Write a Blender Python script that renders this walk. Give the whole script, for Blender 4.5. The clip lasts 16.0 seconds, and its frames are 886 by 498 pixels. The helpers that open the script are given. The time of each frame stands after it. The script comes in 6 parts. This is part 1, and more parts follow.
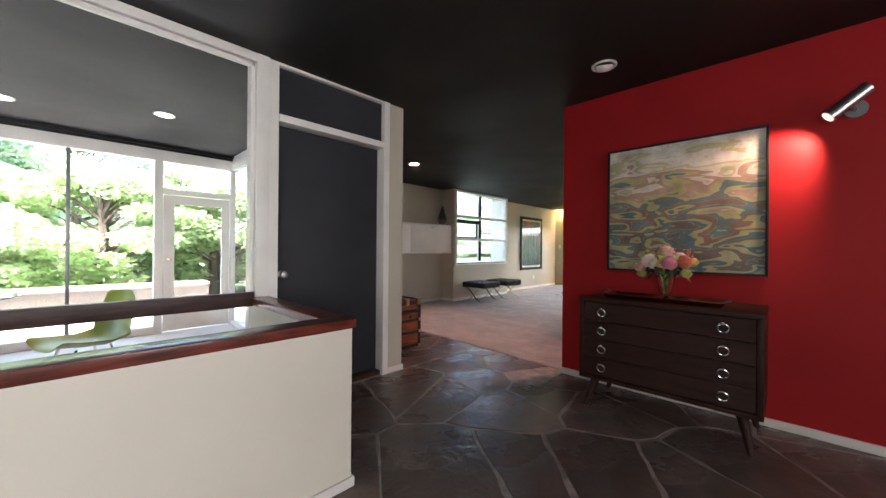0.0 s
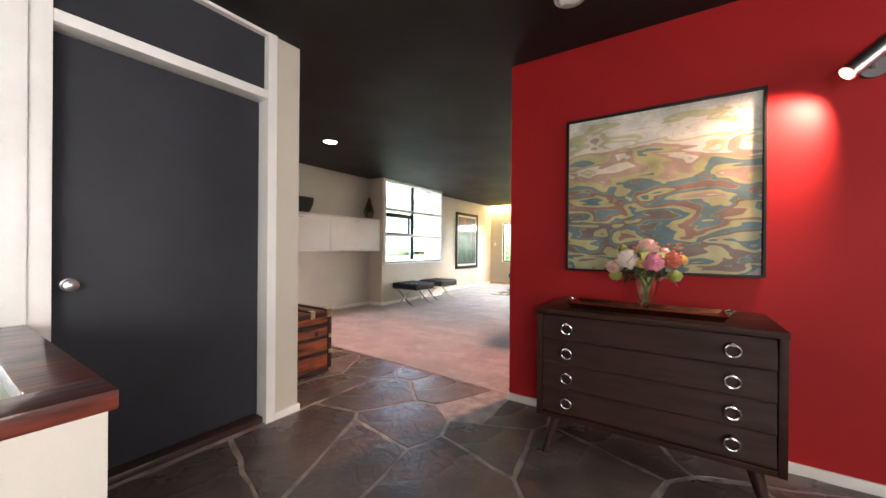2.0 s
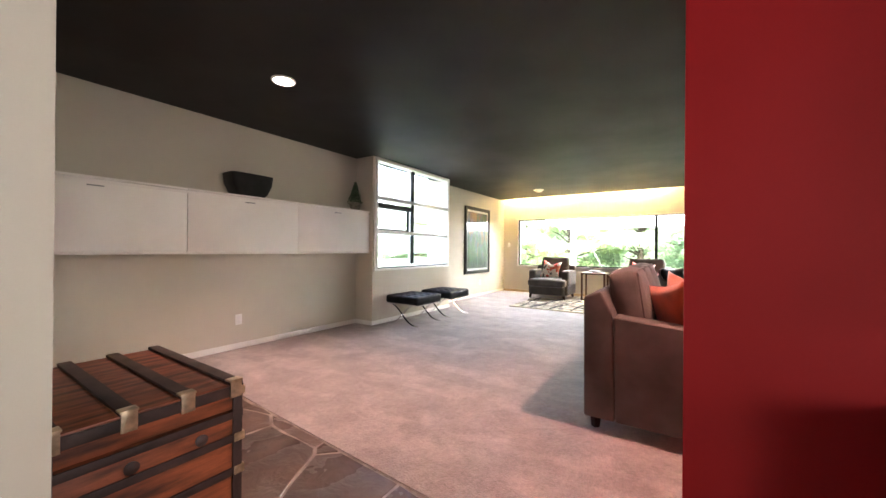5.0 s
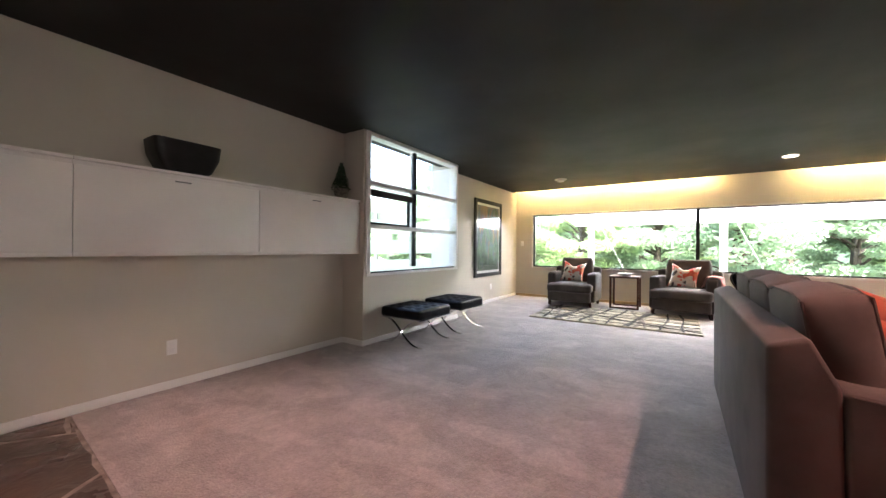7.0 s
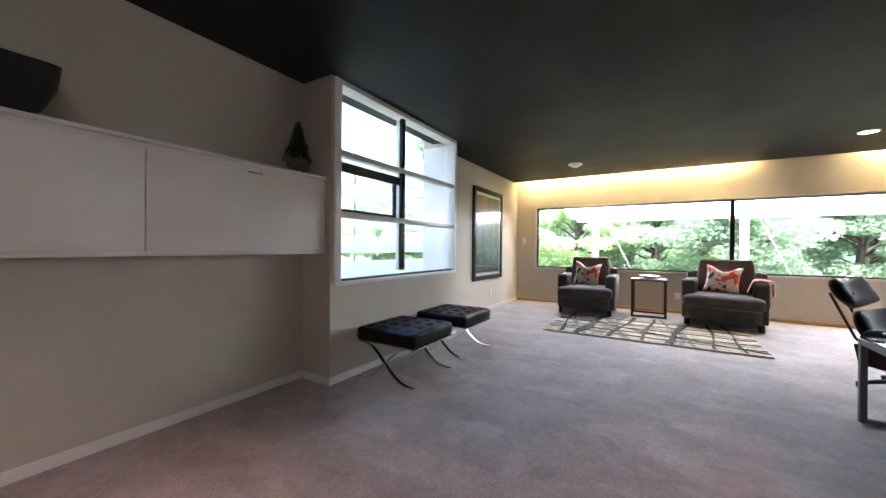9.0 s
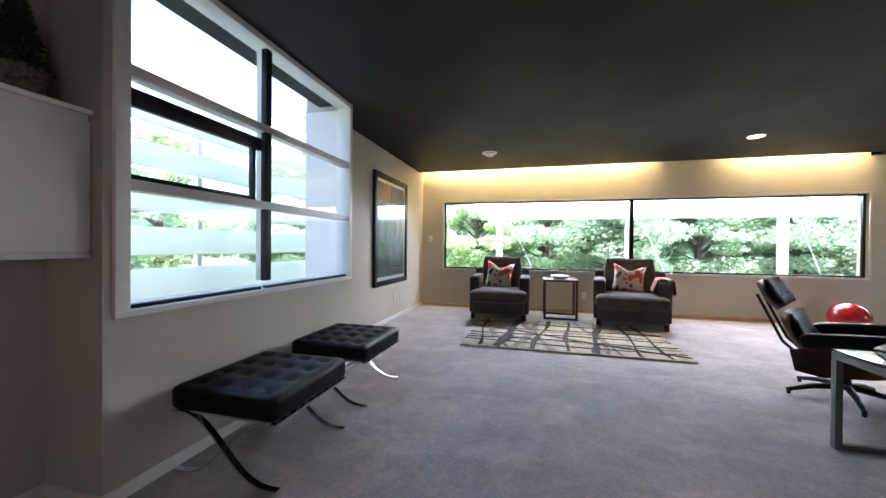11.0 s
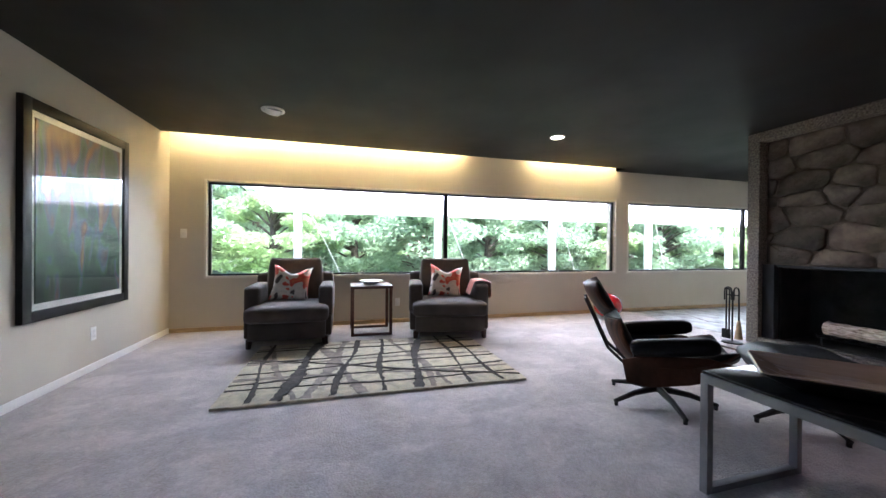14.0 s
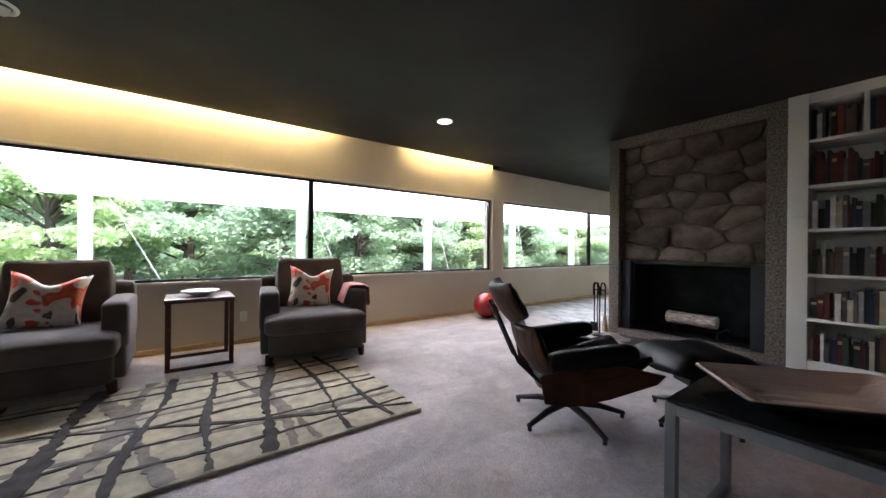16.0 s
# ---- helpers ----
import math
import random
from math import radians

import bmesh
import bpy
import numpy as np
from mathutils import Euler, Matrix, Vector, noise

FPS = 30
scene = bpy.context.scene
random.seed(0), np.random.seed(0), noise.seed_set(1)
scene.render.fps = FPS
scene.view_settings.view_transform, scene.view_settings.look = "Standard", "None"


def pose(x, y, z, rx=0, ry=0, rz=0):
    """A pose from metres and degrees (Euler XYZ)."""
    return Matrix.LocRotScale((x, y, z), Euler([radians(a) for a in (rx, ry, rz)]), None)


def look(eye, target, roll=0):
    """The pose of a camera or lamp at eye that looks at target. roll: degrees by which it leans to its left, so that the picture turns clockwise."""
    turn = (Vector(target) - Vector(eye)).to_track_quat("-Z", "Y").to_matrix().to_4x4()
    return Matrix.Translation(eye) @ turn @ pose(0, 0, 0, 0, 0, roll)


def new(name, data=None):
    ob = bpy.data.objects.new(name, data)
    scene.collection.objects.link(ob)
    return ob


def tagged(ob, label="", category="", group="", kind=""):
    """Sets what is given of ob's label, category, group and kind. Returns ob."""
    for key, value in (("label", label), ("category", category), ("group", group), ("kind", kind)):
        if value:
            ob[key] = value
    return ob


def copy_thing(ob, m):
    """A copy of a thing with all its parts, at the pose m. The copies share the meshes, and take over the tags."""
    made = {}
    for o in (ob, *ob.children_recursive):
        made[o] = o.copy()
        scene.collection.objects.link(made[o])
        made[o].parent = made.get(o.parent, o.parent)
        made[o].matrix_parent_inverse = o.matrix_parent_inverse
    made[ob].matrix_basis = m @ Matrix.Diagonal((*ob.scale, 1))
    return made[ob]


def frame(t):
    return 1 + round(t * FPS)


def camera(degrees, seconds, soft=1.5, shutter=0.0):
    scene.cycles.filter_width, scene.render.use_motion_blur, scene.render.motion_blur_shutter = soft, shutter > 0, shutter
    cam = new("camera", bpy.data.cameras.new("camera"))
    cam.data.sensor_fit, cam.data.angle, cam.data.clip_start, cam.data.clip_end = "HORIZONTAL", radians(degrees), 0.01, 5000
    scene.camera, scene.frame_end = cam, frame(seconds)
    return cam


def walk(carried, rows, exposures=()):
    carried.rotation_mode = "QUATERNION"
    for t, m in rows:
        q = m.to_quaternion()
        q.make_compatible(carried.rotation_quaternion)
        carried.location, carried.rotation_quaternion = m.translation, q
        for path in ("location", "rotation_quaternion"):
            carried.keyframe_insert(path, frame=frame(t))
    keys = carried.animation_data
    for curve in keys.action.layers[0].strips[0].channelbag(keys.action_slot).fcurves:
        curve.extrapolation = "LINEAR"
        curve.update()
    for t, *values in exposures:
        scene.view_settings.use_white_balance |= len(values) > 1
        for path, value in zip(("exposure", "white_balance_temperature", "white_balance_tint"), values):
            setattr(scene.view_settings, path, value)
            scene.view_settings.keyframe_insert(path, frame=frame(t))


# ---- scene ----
cam = camera(102.4, 16.0)
PATH = [
    (0, (-0.117, -0.010, 1.146), (1.319, 1.382, 1.149), 0.5),
    (0.5, (0.024, 0.075, 1.142), (1.555, 1.361, 1.148), 0.5),
    (1, (0.170, 0.188, 1.139), (1.786, 1.367, 1.140), 0.5),
    (1.5, (0.371, 0.314, 1.133), (2.026, 1.436, 1.134), 0.5),
    (2, (0.570, 0.449, 1.128), (2.234, 1.560, 1.124), 0.5),
    (2.5, (0.799, 0.591, 1.122), (2.454, 1.714, 1.120), 0.5),
    (3, (1.007, 0.771, 1.122), (2.668, 1.885, 1.127), 0.5),
    (3.5, (1.248, 0.943, 1.122), (2.911, 2.054, 1.125), 0.5),
    (4, (1.464, 1.134, 1.122), (3.126, 2.245, 1.126), 0.5),
    (6.5, (2.537, 2.073, 1.131), (4.209, 3.171, 1.132), 0.5),
    (7, (2.761, 2.255, 1.130), (4.428, 3.359, 1.128), 0.5),
    (7.5, (2.991, 2.459, 1.124), (4.660, 3.559, 1.121), 0.5),
    (8, (3.221, 2.663, 1.119), (4.893, 3.760, 1.114), 0.5),
    (10.5, (4.345, 3.442, 1.126), (6.227, 4.118, 1.115), 0.5),
    (11, (4.570, 3.522, 1.122), (6.507, 4.020, 1.109), 0.5),
    (11.5, (4.771, 3.555, 1.140), (6.739, 3.911, 1.119), 0.5),
    (12, (4.985, 3.584, 1.137), (6.976, 3.779, 1.124), 0.5),
    (12.5, (5.202, 3.555, 1.129), (7.202, 3.544, 1.111), 0.5),
    (13, (5.405, 3.530, 1.127), (7.395, 3.331, 1.112), 0.5),
    (13.5, (5.601, 3.510, 1.126), (7.568, 3.152, 1.112), 0.5),
    (14, (5.817, 3.470, 1.116), (7.744, 2.934, 1.108), 0.5),
    (14.5, (6.016, 3.433, 1.119), (7.885, 2.722, 1.106), 0.5),
    (15, (6.202, 3.377, 1.106), (8.012, 2.526, 1.102), 0.5),
    (15.5, (6.390, 3.330, 1.096), (8.112, 2.314, 1.095), 0.5),
    (16, (6.526, 3.279, 1.088), (8.135, 2.091, 1.085), 0.5),
]
walk(cam, [(t, look(eye, target, roll)) for t, eye, target, roll in PATH],
     [(0, 3.55, 6100, 12), (1.0, 3.95, 6150, 12), (2.5, 4.65, 6300, 12), (4, 4.75, 6300, 12), (6.5, 3.9, 6150, 13), (8, 3.6, 5850, 13), (10.5, 3.2, 5500, 14), (12.5, 2.98, 5450, 14), (14, 3.0, 5400, 14), (16, 2.66, 5750, 14)])

# ---- world, sun, exposure ----
world = bpy.data.worlds.new("sky")
scene.world = world
world.use_nodes = True
_n = world.node_tree.nodes
_sky = _n.new("ShaderNodeTexSky")
_sky.sky_type, _sky.sun_disc = "NISHITA", False
_sky.sun_elevation, _sky.sun_rotation = radians(64), radians(232)
_sky.air_density, _sky.dust_density = 1.0, 3.0
world.node_tree.links.new(_sky.outputs[0], _n["Background"].inputs[0])
_n["Background"].inputs[1].default_value = 0.15

sun_data = bpy.data.lights.new("sun", "SUN")
sun_data.energy, sun_data.angle, sun_data.color = 5.0, radians(12), (1.0, 0.96, 0.9)
sun = new("sun", sun_data)
sun.matrix_world = look((0, 0, 30), (10.4, 8.1, 3))


def spot(name, place, target, watts, colour, angle=80, blend=0.6, size=0.04):
    data = bpy.data.lights.new(name, "SPOT")
    data.energy, data.color, data.spot_size, data.spot_blend, data.shadow_soft_size = watts, colour, radians(angle), blend, size
    ob = new(name, data)
    ob.matrix_world = look(place, target)
    return ob


def area_lamp(name, place, target, wide, high, watts, colour=(0.93, 0.97, 1.0), spread=180):
    """An added area lamp standing in for daylight, at a window opening or against a closed wall."""
    data = bpy.data.lights.new(name, "AREA")
    data.spread = radians(spread)
    data.shape, data.size, data.size_y, data.energy, data.color = "RECTANGLE", wide, high, watts, colour
    ob = new(name, data)
    ob.matrix_world = look(place, target)
    return ob


# unseen fill lamps before the closed south wall, added to brighten the entry
area_lamp("entry_south_fill", (-2.6, -3.15, 1.35), (-2.5, 0, 1.15), 2.6, 1.9, 9.5, (1.0, 0.95, 0.90), 96)
area_lamp("entry_south_fill", (1.5, -3.15, 1.35), (1.3, 0, 0.8), 1.6, 1.9, 3.2, (1.0, 0.95, 0.90), 130)
# another added fill, before the closed west wall, for the red wall and floor
area_lamp("entry_west_fill", (-4.1, -1.8, 1.35), (0, -1.4, 1.0), 1.6, 1.9, 3.6, (1.0, 0.93, 0.86), 140)
area_lamp("ribbon_window_daylight", (11.2, 2.0, 1.92), (9.3, 2.0, 0.0), 6.2, 0.10, 12, (0.97, 0.98, 1.0), 100)
area_lamp("ribbon_window_daylight", (11.2, -4.3, 1.92), (9.5, -4.3, 0.0), 5.6, 0.10, 10, (1.0, 0.98, 0.95), 100)
WARM = (1.0, 0.66, 0.38)
LX, LY = 4.25, 1.15  # downlight above the sofa
spot("downlight_beam", (3.57, 4.21, 2.46), (3.57, 4.21, 0), 10, (1.0, 0.50, 0.38), 84, 1.0)
spot("downlight_beam", (LX, LY, 2.46), (LX, LY, 0), 13, (1.0, 0.50, 0.38), 116, 0.7)
spot("downlight_beam", (9.67, 0.95, 2.46), (9.67, 0.95, 0), 8, WARM, 110, 0.9)
spot("downlight_beam", (0.5, 4.53, 2.46), (0.5, 4.53, 0), 8, WARM, 110, 0.9)
spot("sconce_beam", (2.925, -0.150, 1.915), (3.06, 0.10, 1.66), 3.8, (1.0, 0.6, 0.4), 100, 0.8, 0.03)

# ---- materials ----


def mat(name, colour, rough=0.6, metal=0.0, vary=0.12, scale=8.0, fine=120.0, bump=0.15, depth=0.002, rand=0.0, coat=0.0, sheen=0.0, second=None, stretch=(1, 1, 1), spec=0.5):
    """A surface with broad mottling, fine grain and relief."""
    m = bpy.data.materials.new(name)
    m.use_nodes = True
    nt = m.node_tree
    n, ln = nt.nodes, nt.links
    p = n["Principled BSDF"]
    p.inputs["Roughness"].default_value, p.inputs["Metallic"].default_value = rough, metal
    p.inputs["Coat Weight"].default_value = coat
    p.inputs["Specular IOR Level"].default_value = spec
    p.inputs["Sheen Weight"].default_value = sheen
    tc = n.new("ShaderNodeTexCoord")
    mp = n.new("ShaderNodeMapping")
    mp.inputs["Scale"].default_value = stretch
    ln.new(tc.outputs["Object"], mp.inputs[0])
    big = n.new("ShaderNodeTexNoise")
    big.inputs["Scale"].default_value, big.inputs["Detail"].default_value = scale, 5
    small = n.new("ShaderNodeTexNoise")
    small.inputs["Scale"].default_value, small.inputs["Detail"].default_value = fine, 3
    ln.new(mp.outputs[0], big.inputs[0])
    ln.new(mp.outputs[0], small.inputs[0])
    mix = n.new("ShaderNodeMix")
    mix.data_type = "RGBA"
    c2 = second or tuple(max(0, c * (1 - 2.2 * vary)) for c in colour)
    mix.inputs["A"].default_value = (*(min(1, c * (1 + vary)) for c in colour), 1)
    mix.inputs["B"].default_value = (*c2, 1)
    ramp = n.new("ShaderNodeMapRange")
    ramp.inputs["From Min"].default_value, ramp.inputs["From Max"].default_value = 0.35, 0.68
    ln.new(big.outputs[0], ramp.inputs[0])
    ln.new(ramp.outputs[0], mix.inputs["Factor"])
    out = mix.outputs["Result"]
    hsv = n.new("ShaderNodeHueSaturation")
    ln.new(out, hsv.inputs["Color"])
    grain = n.new("ShaderNodeMapRange")
    grain.inputs["To Min"].default_value, grain.inputs["To Max"].default_value = 1 - vary * 0.8, 1 + vary * 0.8
    ln.new(small.outputs[0], grain.inputs[0])
    last = grain.outputs[0]
    if rand:
        info = n.new("ShaderNodeObjectInfo")
        rr = n.new("ShaderNodeMapRange")
        rr.inputs["To Min"].default_value, rr.inputs["To Max"].default_value = 1 - rand, 1 + rand
        ln.new(info.outputs["Random"], rr.inputs[0])
        mul = n.new("ShaderNodeMath")
        mul.operation = "MULTIPLY"
        ln.new(last, mul.inputs[0])
        ln.new(rr.outputs[0], mul.inputs[1])
        last = mul.outputs[0]
    ln.new(last, hsv.inputs["Value"])
    ln.new(hsv.outputs[0], p.inputs["Base Color"])
    rm = n.new("ShaderNodeMapRange")
    rm.inputs["To Min"].default_value, rm.inputs["To Max"].default_value = max(0.02, rough - 0.08), min(1, rough + 0.08)
    ln.new(big.outputs[0], rm.inputs[0])
    ln.new(rm.outputs[0], p.inputs["Roughness"])
    if bump:
        bp = n.new("ShaderNodeBump")
        bp.inputs["Strength"].default_value, bp.inputs["Distance"].default_value = bump, depth
        ln.new(small.outputs[0], bp.inputs["Height"])
        ln.new(bp.outputs[0], p.inputs["Normal"])
    return m


def glow(name, colour, strength):
    m = bpy.data.materials.new(name)
    m.use_nodes = True
    p = m.node_tree.nodes["Principled BSDF"]
    p.inputs["Emission Color"].default_value, p.inputs["Emission Strength"].default_value = (*colour, 1), strength
    return m


def glass(name, colour=(1, 1, 1), rough=0.0, ior=1.45, thin=True):
    m = bpy.data.materials.new(name)
    m.use_nodes = True
    n, ln = m.node_tree.nodes, m.node_tree.links
    p = n["Principled BSDF"]
    p.inputs["Base Color"].default_value, p.inputs["Roughness"].default_value = (*colour, 1), rough
    p.inputs["Transmission Weight"].default_value, p.inputs["IOR"].default_value = 1.0, ior
    if thin:
        tr, gl, mx, fr = n.new("ShaderNodeBsdfTransparent"), n.new("ShaderNodeBsdfGlossy"), n.new("ShaderNodeMixShader"), n.new("ShaderNodeLayerWeight")
        gl.inputs["Roughness"].default_value = 0.02
        pw, ml = n.new("ShaderNodeMath"), n.new("ShaderNodeMath")
        pw.operation, ml.operation = "POWER", "MULTIPLY_ADD"
        pw.inputs[1].default_value = 4.0
        ml.inputs[1].default_value, ml.inputs[2].default_value = 0.4, 0.03
        ln.new(fr.outputs["Facing"], pw.inputs[0])
        ln.new(pw.outputs[0], ml.inputs[0])
        ln.new(ml.outputs[0], mx.inputs[0])
        ln.new(tr.outputs[0], mx.inputs[1])
        ln.new(gl.outputs[0], mx.inputs[2])
        ln.new(mx.outputs[0], n["Material Output"].inputs[0])
    return m


M_CEIL = mat("charcoal_ceiling_paint", (0.022, 0.0205, 0.0197), 0.6, spec=0.2, vary=0.1, scale=1.5, fine=180, bump=0.1)
M_WALL = mat("greige_wall_paint", (0.52, 0.475, 0.39), 0.6, vary=0.03, scale=1.2, fine=220, bump=0.12, depth=0.001)
M_CREAM = mat("cream_wall_paint", (0.64, 0.60, 0.52), 0.6, vary=0.03, scale=1.2, fine=220, bump=0.12, depth=0.001)
M_RED = mat("red_wall_paint", (0.38, 0.010, 0.013), 0.6, spec=0.25, vary=0.06, scale=1.0, fine=200, bump=0.12, depth=0.001)
M_WHITE = mat("white_gloss_paint", (0.78, 0.76, 0.72), 0.35, vary=0.03, scale=3, fine=90, bump=0.06, depth=0.001)
M_CABINET = mat("white_cabinet_paint", (0.74, 0.70, 0.66), 0.4, vary=0.03, scale=2, fine=60, bump=0.05, depth=0.001)
M_DARKDOOR = mat("charcoal_door_paint", (0.029, 0.030, 0.036), 0.6, spec=0.3, vary=0.1, scale=2, fine=150, bump=0.08)


def carpet_material():
    """Cut pile: tufts, brushed strokes and footprints that lay the pile one way or the other."""
    m = mat("grey_beige_carpet", (0.41, 0.36, 0.345), 0.95, vary=0.07, scale=3.5, fine=95, bump=0.85, depth=0.012, sheen=0.25)
    n, ln = m.node_tree.nodes, m.node_tree.links
    p = n["Principled BSDF"]
    base = p.inputs["Base Color"].links[0].from_socket
    tc = n.new("ShaderNodeTexCoord")
    value = None
    for scale, detail, squeeze, low, high, amount in ((3.2, 3.0, (1.0, 0.5, 1.0), 0.51, 0.56, 0.08), (11.0, 4.0, (1, 1, 1), 0.45, 0.62, 0.05), (55.0, 4.0, (1, 1, 1), 0.3, 0.7, 0.15)):
        mp, ns, mr = n.new("ShaderNodeMapping"), n.new("ShaderNodeTexNoise"), n.new("ShaderNodeMapRange")
        mp.inputs["Scale"].default_value, mp.inputs["Rotation"].default_value = squeeze, (0, 0, 0.5)
        ns.inputs["Scale"].default_value, ns.inputs["Detail"].default_value, ns.inputs["Distortion"].default_value = scale, detail, 0.5
        mr.inputs["From Min"].default_value, mr.inputs["From Max"].default_value = low, high
        mr.inputs["To Min"].default_value, mr.inputs["To Max"].default_value = 1 - amount, 1 + amount
        ln.new(tc.outputs["Object"], mp.inputs[0])
        ln.new(mp.outputs[0], ns.inputs[0])
        ln.new(ns.outputs[0], mr.inputs[0])
        if value is None:
            value = mr.outputs[0]
        else:
            mul = n.new("ShaderNodeMath")
            mul.operation = "MULTIPLY"
            ln.new(value, mul.inputs[0])
            ln.new(mr.outputs[0], mul.inputs[1])
            value = mul.outputs[0]
    hsv = n.new("ShaderNodeHueSaturation")
    ln.new(base, hsv.inputs["Color"])
    ln.new(value, hsv.inputs["Value"])
    ln.new(hsv.outputs[0], p.inputs["Base Color"])
    return m


def slate_material():
    """Riven slate: layered clefts, rusty blooms and worn glossy patches."""
    m = mat("dark_flagstone", (0.12, 0.092, 0.078), 0.34, vary=0.28, scale=4, fine=30, bump=0.25, depth=0.006, rand=0.3, second=(0.060, 0.052, 0.050))
    n, ln = m.node_tree.nodes, m.node_tree.links
    p = n["Principled BSDF"]
    tc = n.new("ShaderNodeTexCoord")
    cleft, patch = n.new("ShaderNodeTexNoise"), n.new("ShaderNodeTexNoise")
    cleft.inputs["Scale"].default_value, cleft.inputs["Detail"].default_value, cleft.inputs["Distortion"].default_value = 7.0, 9, 1.2
    patch.inputs["Scale"].default_value, patch.inputs["Detail"].default_value = 2.2, 4
    for t in (cleft, patch):
        ln.new(tc.outputs["Object"], t.inputs[0])
    bp = n.new("ShaderNodeBump")
    bp.inputs["Strength"].default_value, bp.inputs["Distance"].default_value = 0.45, 0.03
    ln.new(cleft.outputs[0], bp.inputs["Height"])
    ln.new(p.inputs["Normal"].links[0].from_socket, bp.inputs["Normal"])
    ln.new(bp.outputs[0], p.inputs["Normal"])
    mr = n.new("ShaderNodeMapRange")
    mr.inputs["From Min"].default_value, mr.inputs["From Max"].default_value = 0.35, 0.65
    mr.inputs["To Min"].default_value, mr.inputs["To Max"].default_value = 0.2, 0.42
    ln.new(patch.outputs[0], mr.inputs[0])
    ln.new(mr.outputs[0], p.inputs["Roughness"])
    mix, mk = n.new("ShaderNodeMix"), n.new("ShaderNodeMapRange")
    mix.data_type = "RGBA"
    mix.inputs["B"].default_value = (0.17, 0.10, 0.065, 1)
    mk.inputs["From Min"].default_value, mk.inputs["From Max"].default_value, mk.inputs["To Max"].default_value = 0.52, 0.72, 0.6
    ln.new(patch.outputs[0], mk.inputs[0])
    ln.new(mk.outputs[0], mix.inputs["Factor"])
    ln.new(p.inputs["Base Color"].links[0].from_socket, mix.inputs["A"])
    ln.new(mix.outputs["Result"], p.inputs["Base Color"])
    return m


M_CARPET = carpet_material()
M_SLATE = slate_material()
M_MORTAR = mat("grey_mortar", (0.36, 0.32, 0.285), 0.5, vary=0.25, scale=9, fine=90, bump=0.6, depth=0.006)
M_MAHOG = mat("red_mahogany_rail", (0.13, 0.026, 0.014), 0.36, vary=0.3, scale=6, fine=40, bump=0.1, coat=0.4, stretch=(1, 8, 8))
M_DARKRAIL = mat("dark_rail_wood", (0.045, 0.022, 0.018), 0.4, vary=0.25, scale=6, fine=40, bump=0.1, stretch=(1, 8, 8))
M_ESPRESSO = mat("espresso_wood", (0.040, 0.0165, 0.012), 0.45, spec=0.16, vary=0.16, scale=4, fine=60, bump=0.15, depth=0.001, stretch=(8, 1, 8))
M_CHERRY = mat("dark_cherry_wood", (0.085, 0.030, 0.020), 0.38, spec=0.35, vary=0.22, scale=5, fine=60, bump=0.1, depth=0.001, stretch=(8, 1, 8))
M_TRUNK = mat("old_trunk_wood", (0.20, 0.055, 0.022), 0.45, vary=0.35, scale=5, fine=50, bump=0.3, depth=0.002, stretch=(1, 6, 6))
M_STRAP = mat("dark_leather_strap", (0.035, 0.018, 0.016), 0.5, vary=0.3, scale=8, fine=90, bump=0.3)
M_BRASS = mat("aged_brass", (0.72, 0.60, 0.42), 0.32, metal=1.0, vary=0.2, scale=20, fine=90)
M_CHROME = mat("polished_chrome", (0.75, 0.75, 0.76), 0.12, metal=1.0, vary=0.04, scale=5, fine=40, bump=0)
M_STEEL = mat("brushed_steel", (0.50, 0.50, 0.50), 0.35, metal=1.0, vary=0.1, scale=12, fine=150, bump=0.05)
M_GREYMETAL = mat("grey_satin_metal", (0.22, 0.22, 0.225), 0.4, metal=0.6, vary=0.08, scale=6, fine=80, bump=0.05)
M_LEATHER = mat("black_leather", (0.007, 0.007, 0.008), 0.5, spec=0.2, vary=0.25, scale=10, fine=160, bump=0.35, depth=0.001)
M_BLACK = mat("black_satin_paint", (0.010, 0.010, 0.010), 0.45, spec=0.3, vary=0.2, scale=8, fine=120, bump=0.1)
M_SOOT = mat("sooty_firebox", (0.008, 0.008, 0.008), 0.9, vary=0.4, scale=6, fine=40, bump=0.4)
M_WALNUT = mat("walnut_shell", (0.055, 0.021, 0.011), 0.5, spec=0.15, vary=0.3, scale=4, fine=50, bump=0.05, stretch=(9, 1, 1))
M_TAUPE = mat("taupe_upholstery", (0.075, 0.060, 0.052), 0.9, spec=0.3, vary=0.12, scale=6, fine=420, bump=0.6, depth=0.002, sheen=0.15)
M_SOFA = mat("grey_taupe_sofa_weave", (0.115, 0.092, 0.083), 0.9, spec=0.3, vary=0.12, scale=5, fine=420, bump=0.6, depth=0.002, sheen=0.15)
M_ORANGE = mat("burnt_orange_cloth", (0.50, 0.075, 0.018), 0.8, vary=0.15, scale=8, fine=260, bump=0.4, sheen=0.4)
M_CERAMIC = mat("white_ceramic", (0.78, 0.77, 0.75), 0.15, vary=0.03, scale=6, fine=40, bump=0)
M_PLASTIC = mat("white_plastic", (0.76, 0.75, 0.72), 0.35, vary=0.02, scale=6, fine=40, bump=0)
M_BALL = mat("red_glazed_ball", (0.33, 0.012, 0.014), 0.16, vary=0.25, scale=6, fine=30, bump=0.1, coat=0.5)
M_CONCRETE = mat("pebbled_concrete", (0.24, 0.205, 0.17), 0.85, vary=0.3, scale=55, fine=110, bump=1.0, depth=0.02)
M_STONE = mat("fieldstone", (0.125, 0.096, 0.076), 0.85, vary=0.25, scale=5, fine=26, bump=0.8, depth=0.02, rand=0.45)
